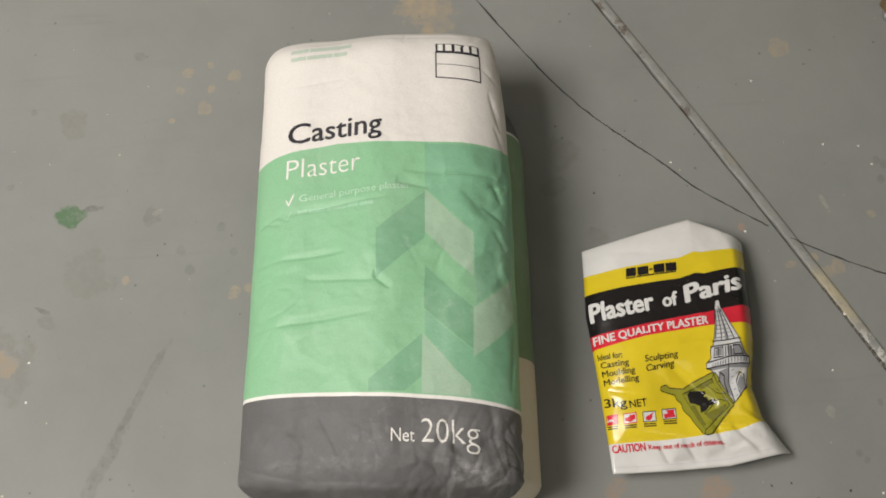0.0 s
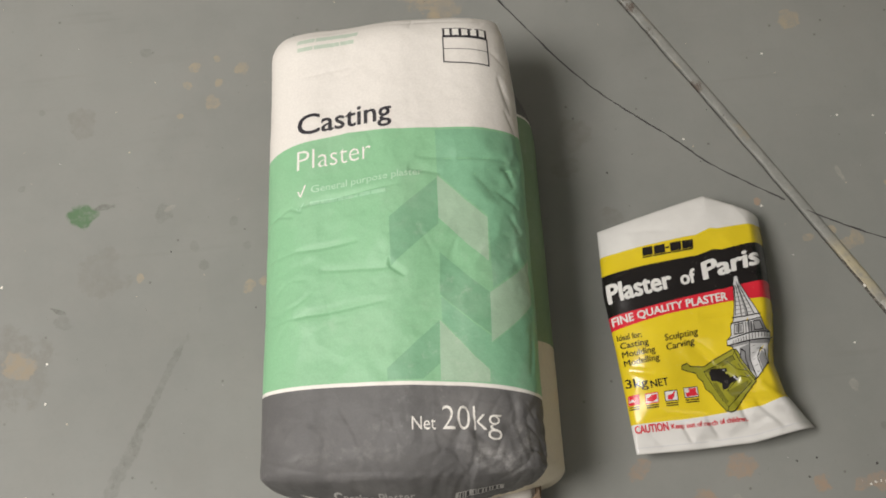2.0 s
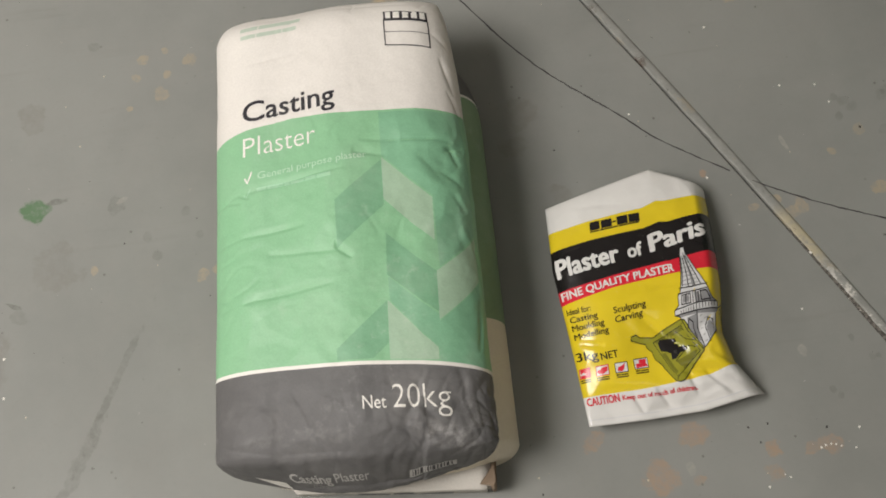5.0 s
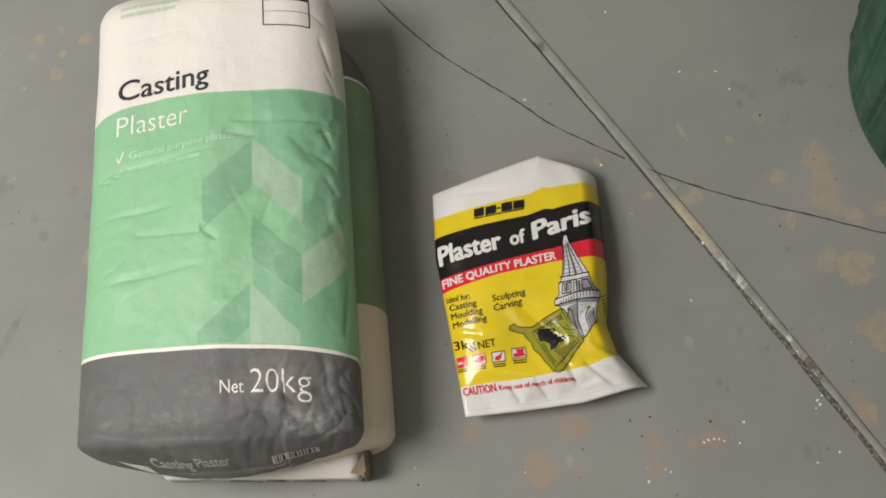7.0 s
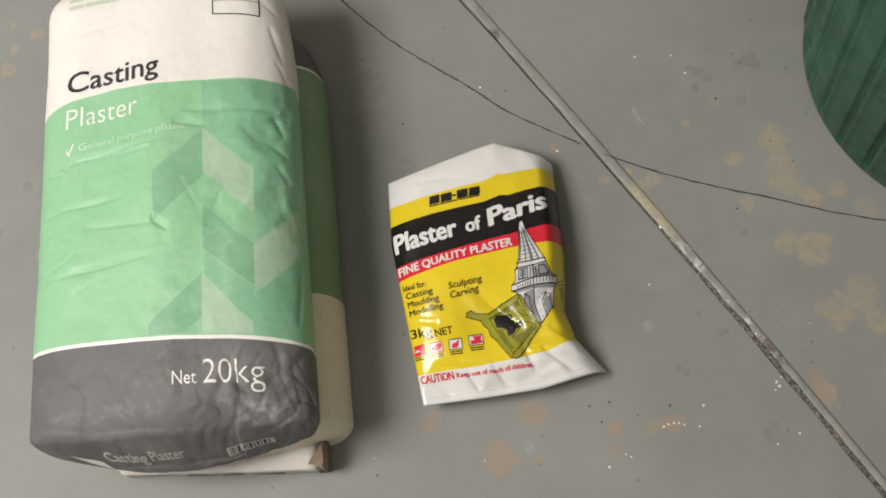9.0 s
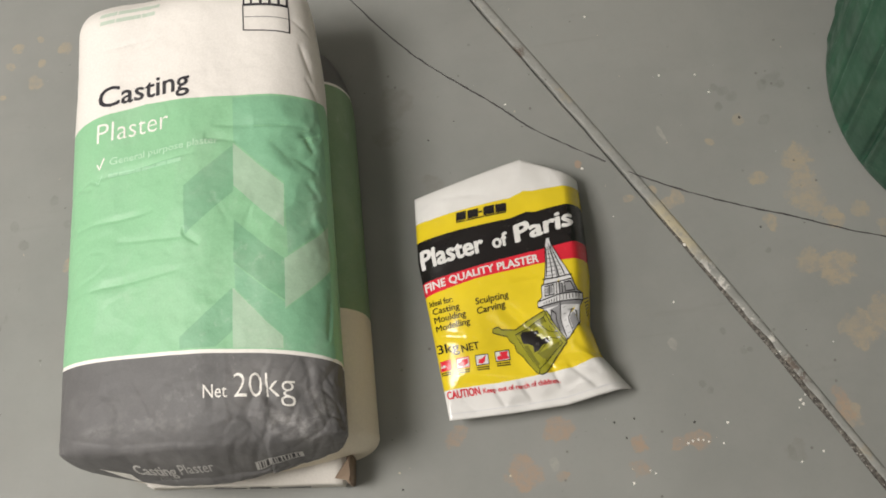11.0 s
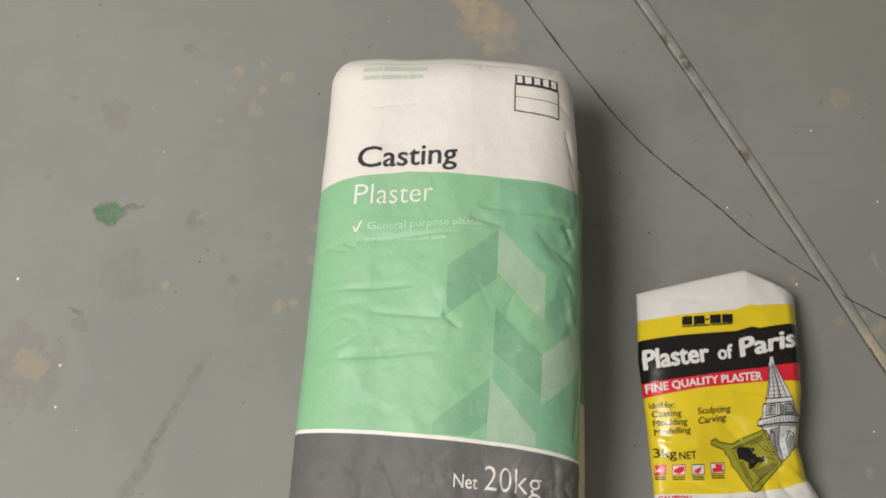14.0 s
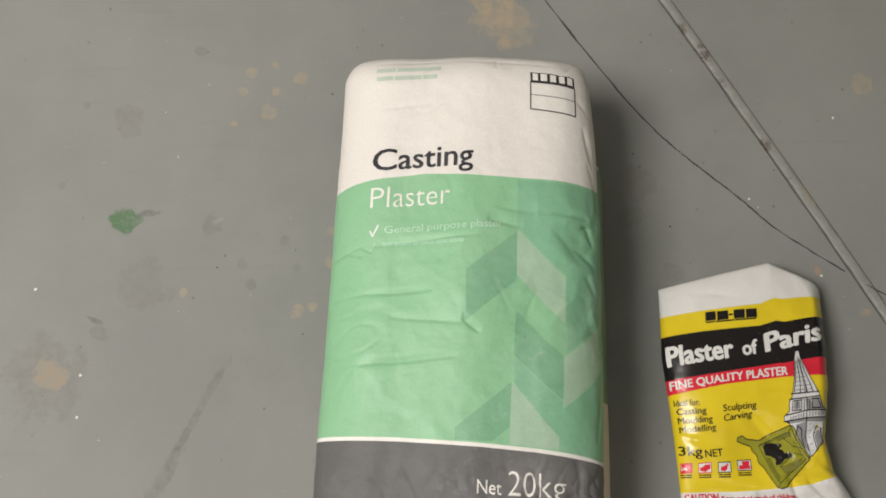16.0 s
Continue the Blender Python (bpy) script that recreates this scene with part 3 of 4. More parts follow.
FOLDS_CORNER = [
    (0.0202, 0.0870, 0.0620, 0.0798, 0.004, 0.003), (0.0301, 0.1045, 0.0800, 0.1000, 0.0025, 0.0028), (0.0800, 0.1000, 0.1420, 0.0980, 0.0043, 0.002),
    (0.1280, 0.0860, 0.1560, 0.0900, 0.0056, 0.0016), (0.1320, 0.0920, 0.1460, 0.0660, 0.0047, 0.0016), (0.1180, 0.0600, 0.1500, 0.0380, 0.0043, 0.0022),
    (0.1000, 0.0780, 0.1220, 0.0460, 0.0034, 0.0026), (0.1320, 0.0300, 0.1500, 0.0060, 0.0037, 0.002), (0.1500, -0.0100, 0.1720, -0.0600, 0.0037, 0.0024),
    (0.1600, -0.1000, 0.1521, -0.1646, 0.0047, 0.002)]
FOLDS_WHITE = [
    (-0.125, 0.292, -0.010, 0.298, 0.0034, 0.0022), (-0.020, 0.297, 0.125, 0.292, 0.0030, 0.0022), (0.098, 0.262, 0.134, 0.292, 0.0030, 0.0018), (-0.060, 0.270, -0.040, 0.300, 0.0018, 0.0018), (0.030, 0.282, 0.036, 0.305, 0.0022, 0.0016),
    (0.1360, 0.2150, 0.1520, 0.1650, 0.0037, 0.0024), (0.1400, 0.1700, 0.1650, 0.1300, 0.003, 0.0024), (0.1280, 0.2500, 0.1600, 0.2250, 0.0021, 0.0024),
    (-0.1133, 0.2275, -0.0458, 0.2328, 0.0011, 0.0022)]
FOLDS_FOOT = [
    (-0.1600, -0.2440, -0.0759, -0.2660, 0.0016, 0.002), (-0.0861, -0.2621, 0.0198, -0.2666, 0.002145, 0.003), (0.0098, -0.2657, 0.1153, -0.2783, 0.00264, 0.003),
    (0.1112, -0.2802, 0.1384, -0.2623, 0.003025, 0.003), (0.1338, -0.2659, 0.1548, -0.2367, 0.00253, 0.0028), (-0.0670, -0.1926, -0.0195, -0.2824, 0.00187, 0.0024),
    (-0.0303, -0.2392, -0.0117, -0.2869, 0.00165, 0.002), (-0.0563, -0.2735, -0.0061, -0.2782, 0.00187, 0.0022)]
FOLDS_END = [
    (-0.1517, -0.2780, -0.0620, -0.2856, 0.00165, 0.0022), (0.0549, -0.2398, 0.0841, -0.2820, 0.00187, 0.003), (0.0793, -0.2778, 0.1388, -0.2851, 0.00264, 0.003),
    (0.1382, -0.2039, 0.1465, -0.2604, 0.00253, 0.0026), (0.1049, -0.2340, 0.1177, -0.2680, 0.00154, 0.0022), (0.1200, -0.2137, 0.1352, -0.2487, 0.00165, 0.002),
    (0.0199, -0.2619, 0.0782, -0.2941, 0.00154, 0.0026), (-0.1212, -0.2280, -0.0863, -0.2722, 0.00099, 0.003)]
CREASES[3] = [(*f[:4], f[4] * 0.72, f[5] * 0.9) for f in FOLDS_GREEN] + FOLDS_CORNER + FOLDS_WHITE + [(*f[:4], f[4] * 0.75, f[5] * 0.8) for f in FOLDS_FOOT + FOLDS_END]
CREASES[8] = [(-0.175, 0.150, -0.150, 0.050, 0.002, 0.003), (-0.170, -0.10, -0.140, -0.16, 0.003, 0.003), (-0.165, 0.22, -0.14, 0.26, 0.003, 0.003)]
CREASES[5] = [
    (0.100, 0.150, 0.150, 0.148, 0.0030, 0.0022), (0.020, 0.040, 0.090, 0.034, 0.0032, 0.0022), (0.120, 0.052, 0.185, 0.040, 0.0050, 0.0026), (0.156, 0.085, 0.184, 0.120, 0.0046, 0.0026),
    (0.055, 0.03, 0.062, 0.008, 0.0058, 0.002), (0.086, 0.034, 0.094, 0.01, 0.0058, 0.002),
    (0.140, 0.070, 0.086, 0.126, 0.0068, 0.0030), (0.040, 0.096, 0.004, 0.106, 0.0042, 0.0020), (0.148, 0.045, 0.166, 0.008, 0.0066, 0.0026), (0.018, 0.026, 0.032, 0.004, 0.0033, 0.002),
    (0.105, 0.01, 0.182, 0.03, 0.0036, 0.0024), (0.166, 0.068, 0.196, 0.048, 0.0054, 0.003), (0.14, 0.1, 0.152, 0.06, 0.0033, 0.003), (0.17, 0.12, 0.192, 0.085, 0.0036, 0.003),
    (0.128, 0.055, 0.13, 0.02, 0.0056, 0.0022), (0.148, 0.15, 0.166, 0.14, 0.0033, 0.0026), (0.03, 0.285, 0.09, 0.262, 0.0024, 0.003), (0.01, 0.262, 0.04, 0.25, 0.0027, 0.0026),
    (0.06, 0.012, 0.1, 0.006, 0.003, 0.0018), (0.172, 0.028, 0.192, 0.014, 0.0033, 0.0018), (0.15, 0.215, 0.185, 0.205, 0.0021, 0.003),
]
BIG = PaperBag(0.161, 0.306, 0.141, 0.048, 0.072, 0.080, 0.050, 3, (-0.045, 0.615, math.radians(-2.2)), 0.045, 0.014, (0.048, 0.006), None, 0.006, (0.20, 0.18), (0.19, 0.06), (0.015, 0.272, 1.75))
LOW = PaperBag(0.1635, 0.293, 0.022, 0.070, 0.042, 0.120, 0.050, 8, (-0.0225, 0.611, math.radians(180.0 - 0.6)), 0.0, 0.004, (0.012, 0.030), 0.022, 0.0, (0.44, 0.0), (0.30, 0.17))
POUCH = Sachet([(0.2124, 0.6585), (0.3544, 0.6916), (0.427, 0.659)], [(0.2278, 0.3624), (0.2965, 0.3624), (0.3742, 0.3654), (0.457, 0.381)],
               [(0.2278, 0.3624), (0.2220, 0.4315), (0.2161, 0.4974), (0.2094, 0.5662), (0.2124, 0.6585)], [(0.457, 0.381), (0.426, 0.424), (0.416, 0.463), (0.425, 0.527), (0.427, 0.601), (0.427, 0.659)], 0.026, 5,
               (0.0, 0.107, 0.531, 0.584, 0.766, 0.856, 1.0),
               [[(0, 0), (1, 0)], [(0, 0.120), (0.42, 0.121), (0.77, 0.132), (1, 0.168)], [(0, 0.524), (0.31, 0.540), (0.65, 0.539), (0.93, 0.585), (1, 0.600)],
                [(0, 0.586), (0.32, 0.590), (0.66, 0.593), (0.92, 0.662), (1, 0.680)], [(0, 0.776), (0.22, 0.768), (0.55, 0.749), (0.7, 0.763), (0.915, 0.836), (1, 0.860)],
                [(0, 0.867), (0.23, 0.856), (0.56, 0.837), (0.7, 0.857), (0.94, 0.935), (1, 0.955)], [(0, 1), (1, 1)]])


# ---- floor, joint, crack, walls ----
X0, X1, Y0, Y1, HIGH = -2.8, 3.2, -2.4, 3.4, 3.20
J0, J1 = Vector((0.261, 1.049)), Vector((0.728, 0.250))
JD = (J1 - J0).normalized()
JN = Vector((-JD.y, JD.x))      # towards the upper right side of the joint


def on_joint(y, off):
    p = J0 + JN * (off + max(-0.004, 0.0045 - 0.035 * (y - 0.62) ** 2))
    return p.x + (y - p.y) * JD.x / JD.y, y


bm = bmesh.new()
cuts = [Y0 + (Y1 - Y0) * i / 180 for i in range(181)]
rows = []
for y in cuts:
    k = 0.0012 * noise.noise(Vector((0, y * 18, 0))) + 0.0006 * noise.noise(Vector((4, y * 60, 0)))
    row = [bm.verts.new((X0, y, 0))]
    for off, z in ((-0.0010 + k, 0.0), (-0.0004 + k, -0.007), (0.0150, -0.007), (0.0154, 0.0)):
        x, yy = on_joint(y, off)
        row.append(bm.verts.new((x, yy, z)))
    row.append(bm.verts.new((X1, y, 0)))
    rows.append(row)
for a, b in zip(rows, rows[1:]):
    for i in range(5):
        bm.faces.new((a[i], a[i + 1], b[i + 1], b[i]))
bmesh.ops.recalc_face_normals(bm, faces=bm.faces[:])
floor = tagged(part("floor", bm, M_FLOOR, None, "", False), "grey painted concrete floor, scuffed, with tan stains and paint flecks", "floor", kind="structure")



def gap_width(y):
    """Where the filler bead begins across the joint: it is broken away towards the south."""
    k = min(1.0, max(0.0, (0.56 - y) / 0.16))
    return 0.0026 + 0.0032 * k * k * (3 - 2 * k) + 0.0022 * max(0.0, k) * noise.noise(Vector((5, y * 34, 0)))


def joint_run(name, y0, y1, steps, top, bead, material, label):
    """A run of the joint's filling between two places along it, its crown at the height top."""
    bm = bmesh.new()
    rows = []
    for i in range(steps + 1):
        y = y0 + (y1 - y0) * i / steps
        w = 0.0009 * noise.noise(Vector((9, y * 30, 0))) + 0.0008 * noise.noise(Vector((3, y * 110, 0)))
        g = gap_width(y) + w
        h = top + 0.0006 * noise.noise(Vector((2, y * 45, 0))) + (0 if bead else 0.0014 * noise.noise(Vector((6, y * 190, 0))))
        if bead:
            line = ((g, -0.0068), (g + 0.0004, min(h * 0.2, h)), (g + 0.0022, h), (0.0128, h), (0.0158, 0.0003), (0.0159, -0.0068))
        else:
            line = ((-0.0002, -0.0068), (0.0, h), (g * 0.35, h + 0.0007 * noise.noise(Vector((7, y * 240, 0)))), (g * 0.7, h + 0.0005), (g + 0.001, h), (g + 0.0012, -0.0068))
        rows.append([bm.verts.new((*on_joint(y, o), z)) for o, z in line])
    for a, b in zip(rows, rows[1:]):
        for i in range(5):
            bm.faces.new((a[i], a[i + 1], b[i + 1], b[i]))
    bm.faces.new(rows[0])
    bm.faces.new(rows[-1])
    bmesh.ops.recalc_face_normals(bm, faces=bm.faces[:])
    return tagged(part(name, bm, material), label, "floor joint", kind="structure")


joint_run("joint_strip", Y0 + 0.01, Y1 - 0.01, 2400, 0.0008, True, M_JOINT, "worn grey filler bead in a floor joint, partly tan-stained")
joint_run("joint_dirt", Y0 + 0.01, 0.60, 1100, -0.0009, False, M_JOINT_DIRT, "dark dirt and grit packed beside a floor joint's filler")


def smooth_line(pts, n):
    """Catmull-Rom through the points."""
    out = []
    q = [pts[0], *pts, pts[-1]]
    for a, b, c, d in zip(q, q[1:], q[2:], q[3:]):
        for i in range(n):
            t = i / n
            out.append(tuple(0.5 * (2 * b[k] + (c[k] - a[k]) * t + (2 * a[k] - 5 * b[k] + 4 * c[k] - d[k]) * t * t + (3 * b[k] - a[k] - 3 * c[k] + d[k]) * t ** 3) for k in (0, 1)))
    return out + [pts[-1]]


def floor_line(name, pts, wide, label):
    bm = bmesh.new()
    line = smooth_line(pts, 40)
    rows = []
    for i, p in enumerate(line):
        q, r = line[max(i - 1, 0)], line[min(i + 1, len(line) - 1)]
        d = Vector((r[0] - q[0], r[1] - q[1])).normalized()
        o = Vector((-d.y, d.x))
        c = Vector(p) + o * (0.0007 * noise.noise(Vector((*p, 3)) * 45) + 0.0006 * noise.noise(Vector((*p, 7)) * 160))
        w = wide * (0.85 + 0.7 * noise.noise(Vector((*p, 1)) * 60) + 1.2 * max(0, noise.noise(Vector((*p, 5)) * 22) - 0.35))
        rows.append([bm.verts.new((*(c + o * s * w), z)) for s, z in ((-1, 0.0002), (-0.5, 0.0009), (0.5, 0.0009), (1, 0.0002))])
    for a, b in zip(rows, rows[1:]):
        for i in range(3):
            bm.faces.new((a[i], b[i], b[i + 1], a[i + 1]))
    bmesh.ops.recalc_face_normals(bm, faces=bm.faces[:])
    return tagged(part(name, bm, M_CRACK), label, "floor crack", kind="structure")


LINE = "thin black dirt-filled crack curving across the grey floor"
floor_line("floor_crack", [(0.000, 1.230), (0.045, 1.135), (0.093, 1.059), (0.157, 0.970), (0.203, 0.911), (0.249, 0.863), (0.303, 0.817), (0.341, 0.785), (0.376, 0.752), (0.424, 0.719), (0.469, 0.690)], 0.00100, LINE)
floor_line("floor_crack", [(0.496, 0.672), (0.516, 0.661), (0.568, 0.635), (0.620, 0.612), (0.706, 0.580), (0.785, 0.549), (0.900, 0.515), (1.05, 0.480)], 0.00105, LINE)

for name, x0, y0, x1, y1 in (("wall_west", X0 - 0.1, Y0 - 0.1, X0, Y1 + 0.1), ("wall_east", X1, Y0 - 0.1, X1 + 0.1, Y1 + 0.1), ("wall_south", X0, Y0 - 0.1, X1, Y0), ("wall_north", X0, Y1, X1, Y1 + 0.1)):
    bm = bmesh.new()
    box(bm, x0, y0, -0.02, x1, y1, HIGH)
    tagged(part(name, bm, M_WALL, smooth=False), "plain painted wall closing the room", "wall", kind="structure")
bm = bmesh.new()
box(bm, X0 - 0.1, Y0 - 0.1, HIGH + 0.002, X1 + 0.1, Y1 + 0.1, HIGH + 0.1)
tagged(part("ceiling", bm, M_CEILING, smooth=False), "plain white painted ceiling of the room", "ceiling", kind="structure")


# ---- the two sacks of casting plaster ----
def curve_at(pts, a):
    for (p, u), (q, v) in zip(pts, pts[1:]):
        if a <= q:
            break
    return u + (v - u) * (min(max(a, pts[0][0]), pts[-1][0]) - p) / (q - p)


def sack_body(bag, lines, materials, na=184, nb=312):
    """Closed sack: the printed upper half with its colour bands, and the underside. lines: the bands' edges, from the foot up."""
    bm = bmesh.new()
    share = [(bag.bmax - bag.bmin) * k for k in (0, 1)]
    marks = [bag.bmin] + [sum(b for _, b in c) / len(c) for c in lines] + [bag.bmax]
    counts = [max(2, round(nb * (q - p) / share[1])) for p, q in zip(marks, marks[1:])]
    grid, band = [], []
    for k, n in enumerate(counts):
        for j in range(n + (k == len(counts) - 1)):
            row = []
            for i in range(na + 1):
                a = bag.amax * (2 * i / na - 1)
                lo = bag.bmin if k == 0 else curve_at(lines[k - 1], a)
                hi = bag.bmax if k == len(counts) - 1 else curve_at(lines[k], a)
                row.append((a, lo + (hi - lo) * j / n))
            grid.append(row)
            band.append(k)
    vs = [[bm.verts.new(bag.point(*p)) for p in row] for row in grid]
    cx, cy, turn = bag.place
    c, s = math.cos(turn), math.sin(turn)
    low = []
    for j in range(0, len(grid), 1):
        edge = j in (0, len(grid) - 1)
        row = []
        for i in range(na + 1):
            if edge or i in (0, na):
                row.append(vs[j][i])
            else:
                x, y, z = bag.local(*grid[j][i], lower=True)
                row.append(bm.verts.new((cx + c * x - s * y, cy + s * x + c * y, z)))
        low.append(row)
    for j in range(len(grid) - 1):
        for i in range(na):
            f = bm.faces.new((vs[j][i], vs[j][i + 1], vs[j + 1][i + 1], vs[j + 1][i]))
            f.material_index = band[j]
            f = bm.faces.new((low[j][i], low[j + 1][i], low[j + 1][i + 1], low[j][i + 1]))
            f.material_index = band[j]
    return bm


GREY_TOP = [(-0.2000, -0.1700), (-0.1326, -0.1705), (-0.0701, -0.1710), (0.0200, -0.1755), (0.0834, -0.1793), (0.1291, -0.1844), (0.2000, -0.1911)]
LINE_TOP = [(a, b + 0.0045) for a, b in GREY_TOP]
GREEN_TOP = [(-0.2000, 0.1260), (-0.1570, 0.1305), (-0.1072, 0.1395), (-0.0529, 0.1452), (0.0200, 0.1425), (0.0900, 0.1408), (0.1450, 0.1400), (0.2000, 0.1420)]
sack = thing("plaster_sack", "full white, green and charcoal paper sack atop another sack", "plaster bag", "sacks of casting plaster")
part("body", sack_body(BIG, [GREY_TOP, LINE_TOP, GREEN_TOP], (M_GREY, M_LINE, M_GREEN, M_WHITE), 240, 400), (M_GREY, M_LINE, M_GREEN, M_WHITE), sack)
S = (0.0025, 0.0025)


def on_sack(name, bm, material, lift=0.0004, label=""):
    return lay(name, bm, BIG.point, S, material, sack, lift, label)


# chevrons in paler and deeper green
on_sack("chevron", polygon([(0.0557, 0.0783), (0.1098, 0.0237), (0.1083, -0.0311), (0.0553, 0.0235)]), M_CHEV_LIGHT, 0.0002, "pale green printed chevron")
on_sack("chevron", polygon([(0.0552, 0.0747), (-0.0033, 0.0266), (-0.0027, -0.0332), (0.0550, 0.0162)]), M_CHEV_DARK, 0.0002, "deep green printed chevron")
on_sack("chevron", polygon([(0.0549, -0.0191), (0.1073, -0.0694), (0.1061, -0.1192), (0.0530, -0.0708)]), M_CHEV_DARK, 0.0002, "deep green printed chevron")
on_sack("chevron", polygon([(0.1073, -0.0694), (0.1640, -0.0220), (0.1620, -0.0777), (0.1058, -0.1287)]), M_CHEV_LIGHT, 0.0002, "pale green printed chevron")
on_sack("chevron", polygon([(0.0514, -0.1012), (0.1023, -0.1606), (0.1018, -0.1750), (0.0495, -0.1711), (0.0495, -0.1611)]), M_CHEV_LIGHT, 0.0002, "pale green printed chevron")
on_sack("chevron", polygon([(0.0509, -0.1015), (-0.0106, -0.1547), (-0.0103, -0.1679), (0.0300, -0.1688), (0.0492, -0.1520)]), M_CHEV_DARK, 0.0002, "deep green printed chevron")
on_sack("chevron", polygon([(0.0560, 0.1385), (0.1300, 0.1370), (0.1560, 0.1370), (0.1660, 0.0700), (0.1640, -0.0180), (0.1110, -0.0640), (0.1102, 0.0260), (0.0560, 0.0807)]), M_CHEV_MID, 0.00015, "mid green printed panel")
on_sack("chevron", polygon([(0.1060, -0.1300), (0.1620, -0.0800), (0.1605, -0.1842), (0.1030, -0.1765), (0.1028, -0.1606), (0.0540, -0.1020), (0.0540, -0.0731), (0.1058, -0.1215)]), M_CHEV_MID, 0.00015, "mid green printed panel")

on_sack("lettering", words("Casting", (-0.1136, 0.1495), (0.0015, 0.1565), 0.0262, 0.022), M_INK, label="dark bold lettering: Casting")
on_sack("lettering", words("Plaster", (-0.1137, 0.1027), (-0.0246, 0.1070), 0.0258, 0.0, 0.010), M_LINE, label="white lettering: Plaster")
on_sack("lettering", words("General purpose plaster", (-0.0979, 0.0716), (0.0379, 0.0794), 0.0088), M_INK_PALE, label="rubbed white lettering: General purpose plaster")
on_sack("tick", stroke([(-0.1121, 0.0748), (-0.1092, 0.0682), (-0.1042, 0.0818)], 0.0016), M_LINE)
on_sack("tick", stroke([(-0.1138, 0.0536), (-0.1113, 0.0495), (-0.1062, 0.0596)], 0.0010), M_INK_FADED)
on_sack("small_print", bars(-0.0991, 0.0555, -0.0056, 0.0590, (3, 6, 2, 5, 4, 5), 0.0050), M_INK_FADED, label="rubbed small print")
on_sack("small_print", bars(-0.1169, 0.2755, -0.0390, 0.2789, (5, 13), 0.0066), M_INK_GREEN, label="faded green small print")
on_sack("small_print", bars(-0.1156, 0.2639, -0.0438, 0.2669, (5, 9, 5), 0.0058), M_INK_GREEN, label="faded grey-green small print")
on_sack("lettering", words("Net", (0.0152, -0.2262), (0.0415, -0.2272), 0.0152), M_LINE, label="white lettering: Net")
on_sack("lettering", words("20kg", (0.0488, -0.2273), (0.1098, -0.2291), 0.0272, 0.0, 0.010), M_LINE, label="white lettering: 20kg")
# maker's mark: a dark head bar over a ruled frame
LA, LB = (0.0768, 0.2779), (0.1326, 0.2766)
LC, LD = (0.1272, 0.2255), (0.0737, 0.2295)


def in_mark(u, v):
    return tuple((1 - v) * ((1 - u) * LD[i] + u * LC[i]) + v * ((1 - u) * LA[i] + u * LB[i]) for i in (0, 1))


on_sack("logo_bar", polygon([in_mark(0, 0.70), in_mark(1, 0.70), in_mark(1, 1.0), in_mark(0, 1.0)]), M_INK, label="black bar at the head of a printed mark")
on_sack("logo_frame", stroke([in_mark(0, 0.72), in_mark(0, 0), in_mark(1, 0), in_mark(1, 0.72)], 0.0016), M_INK, label="black ruled frame")
on_sack("logo_frame", stroke([in_mark(0, 0.38), in_mark(1, 0.38)], 0.0008), M_INK)
on_sack("logo_bar", polygon(*[[in_mark(u, 0.76), in_mark(u + 0.13, 0.76), in_mark(u + 0.13, 0.96), in_mark(u, 0.96)] for u in (0.05, 0.24, 0.43, 0.62, 0.81)]), M_LINE, 0.0012, "row of plain white bars")
# the foot of the sack
on_sack("lettering", words("Casting", (-0.0818, -0.2934), (-0.0343, -0.2964), 0.0105, 0.04), M_INK_FOOT, label="white bold lettering: Casting")
on_sack("lettering", words("Plaster", (-0.0295, -0.2952), (0.0129, -0.2950), 0.0105), M_INK_FOOT, label="pale lettering: Plaster")
on_sack("lettering", words("20kg", (-0.0614, -0.3021), (-0.0401, -0.3040), 0.0075), M_INK_DIM, label="pale lettering: 20kg")
on_sack("logo_panel", polygon([(-0.1187, -0.2876), (-0.0908, -0.2952), (-0.0890, -0.3100), (-0.1112, -0.2930)]), M_LINE, label="white printed panel")
BARCODE = ((0.0602, -0.3011), (0.1137, -0.2931), (0.1127, -0.2862), (0.0604, -0.2909))


def in_code(u, v):
    p, q, r, s = BARCODE
    return tuple((1 - v) * ((1 - u) * p[i] + u * q[i]) + v * ((1 - u) * s[i] + u * r[i]) for i in (0, 1))


on_sack("barcode_panel", polygon(BARCODE), M_INK_FOOT, label="white barcode panel")
on_sack("barcode", polygon(*[[in_code(u, 0.15), in_code(u + w, 0.15), in_code(u + w, 0.92), in_code(u, 0.92)] for u, w in (
    (0.07, 0.02), (0.12, 0.04), (0.19, 0.02), (0.25, 0.06), (0.35, 0.03), (0.41, 0.04), (0.48, 0.02), (0.53, 0.06), (0.62, 0.03), (0.68, 0.04), (0.75, 0.02), (0.80, 0.05), (0.89, 0.03))]), M_INK, 0.0006, "black barcode lines")

# lower sack, turned end for end, cream paper towards the upper sack's foot
low_sack = thing("plaster_sack", "green and cream paper sack lying beneath another on the floor", "plaster bag", "sacks of casting plaster")
L_GREY = [(-0.3, -0.199), (0.3, -0.199)]
L_LINE = [(-0.3, -0.1955), (0.3, -0.1955)]
L_GREEN = [(-0.3, 0.104), (0.3, 0.104)]
part("body", sack_body(LOW, [L_GREY, L_LINE, L_GREEN], None, 110, 170), (M_GREY, M_LINE, M_GREEN_DULL, M_CREAM), low_sack)
lay("small_print", bars(-0.132, 0.236, -0.114, 0.236, (4, 2), 0.003), LOW.point, S, M_GREY, low_sack, 0.0006, "grey small print")
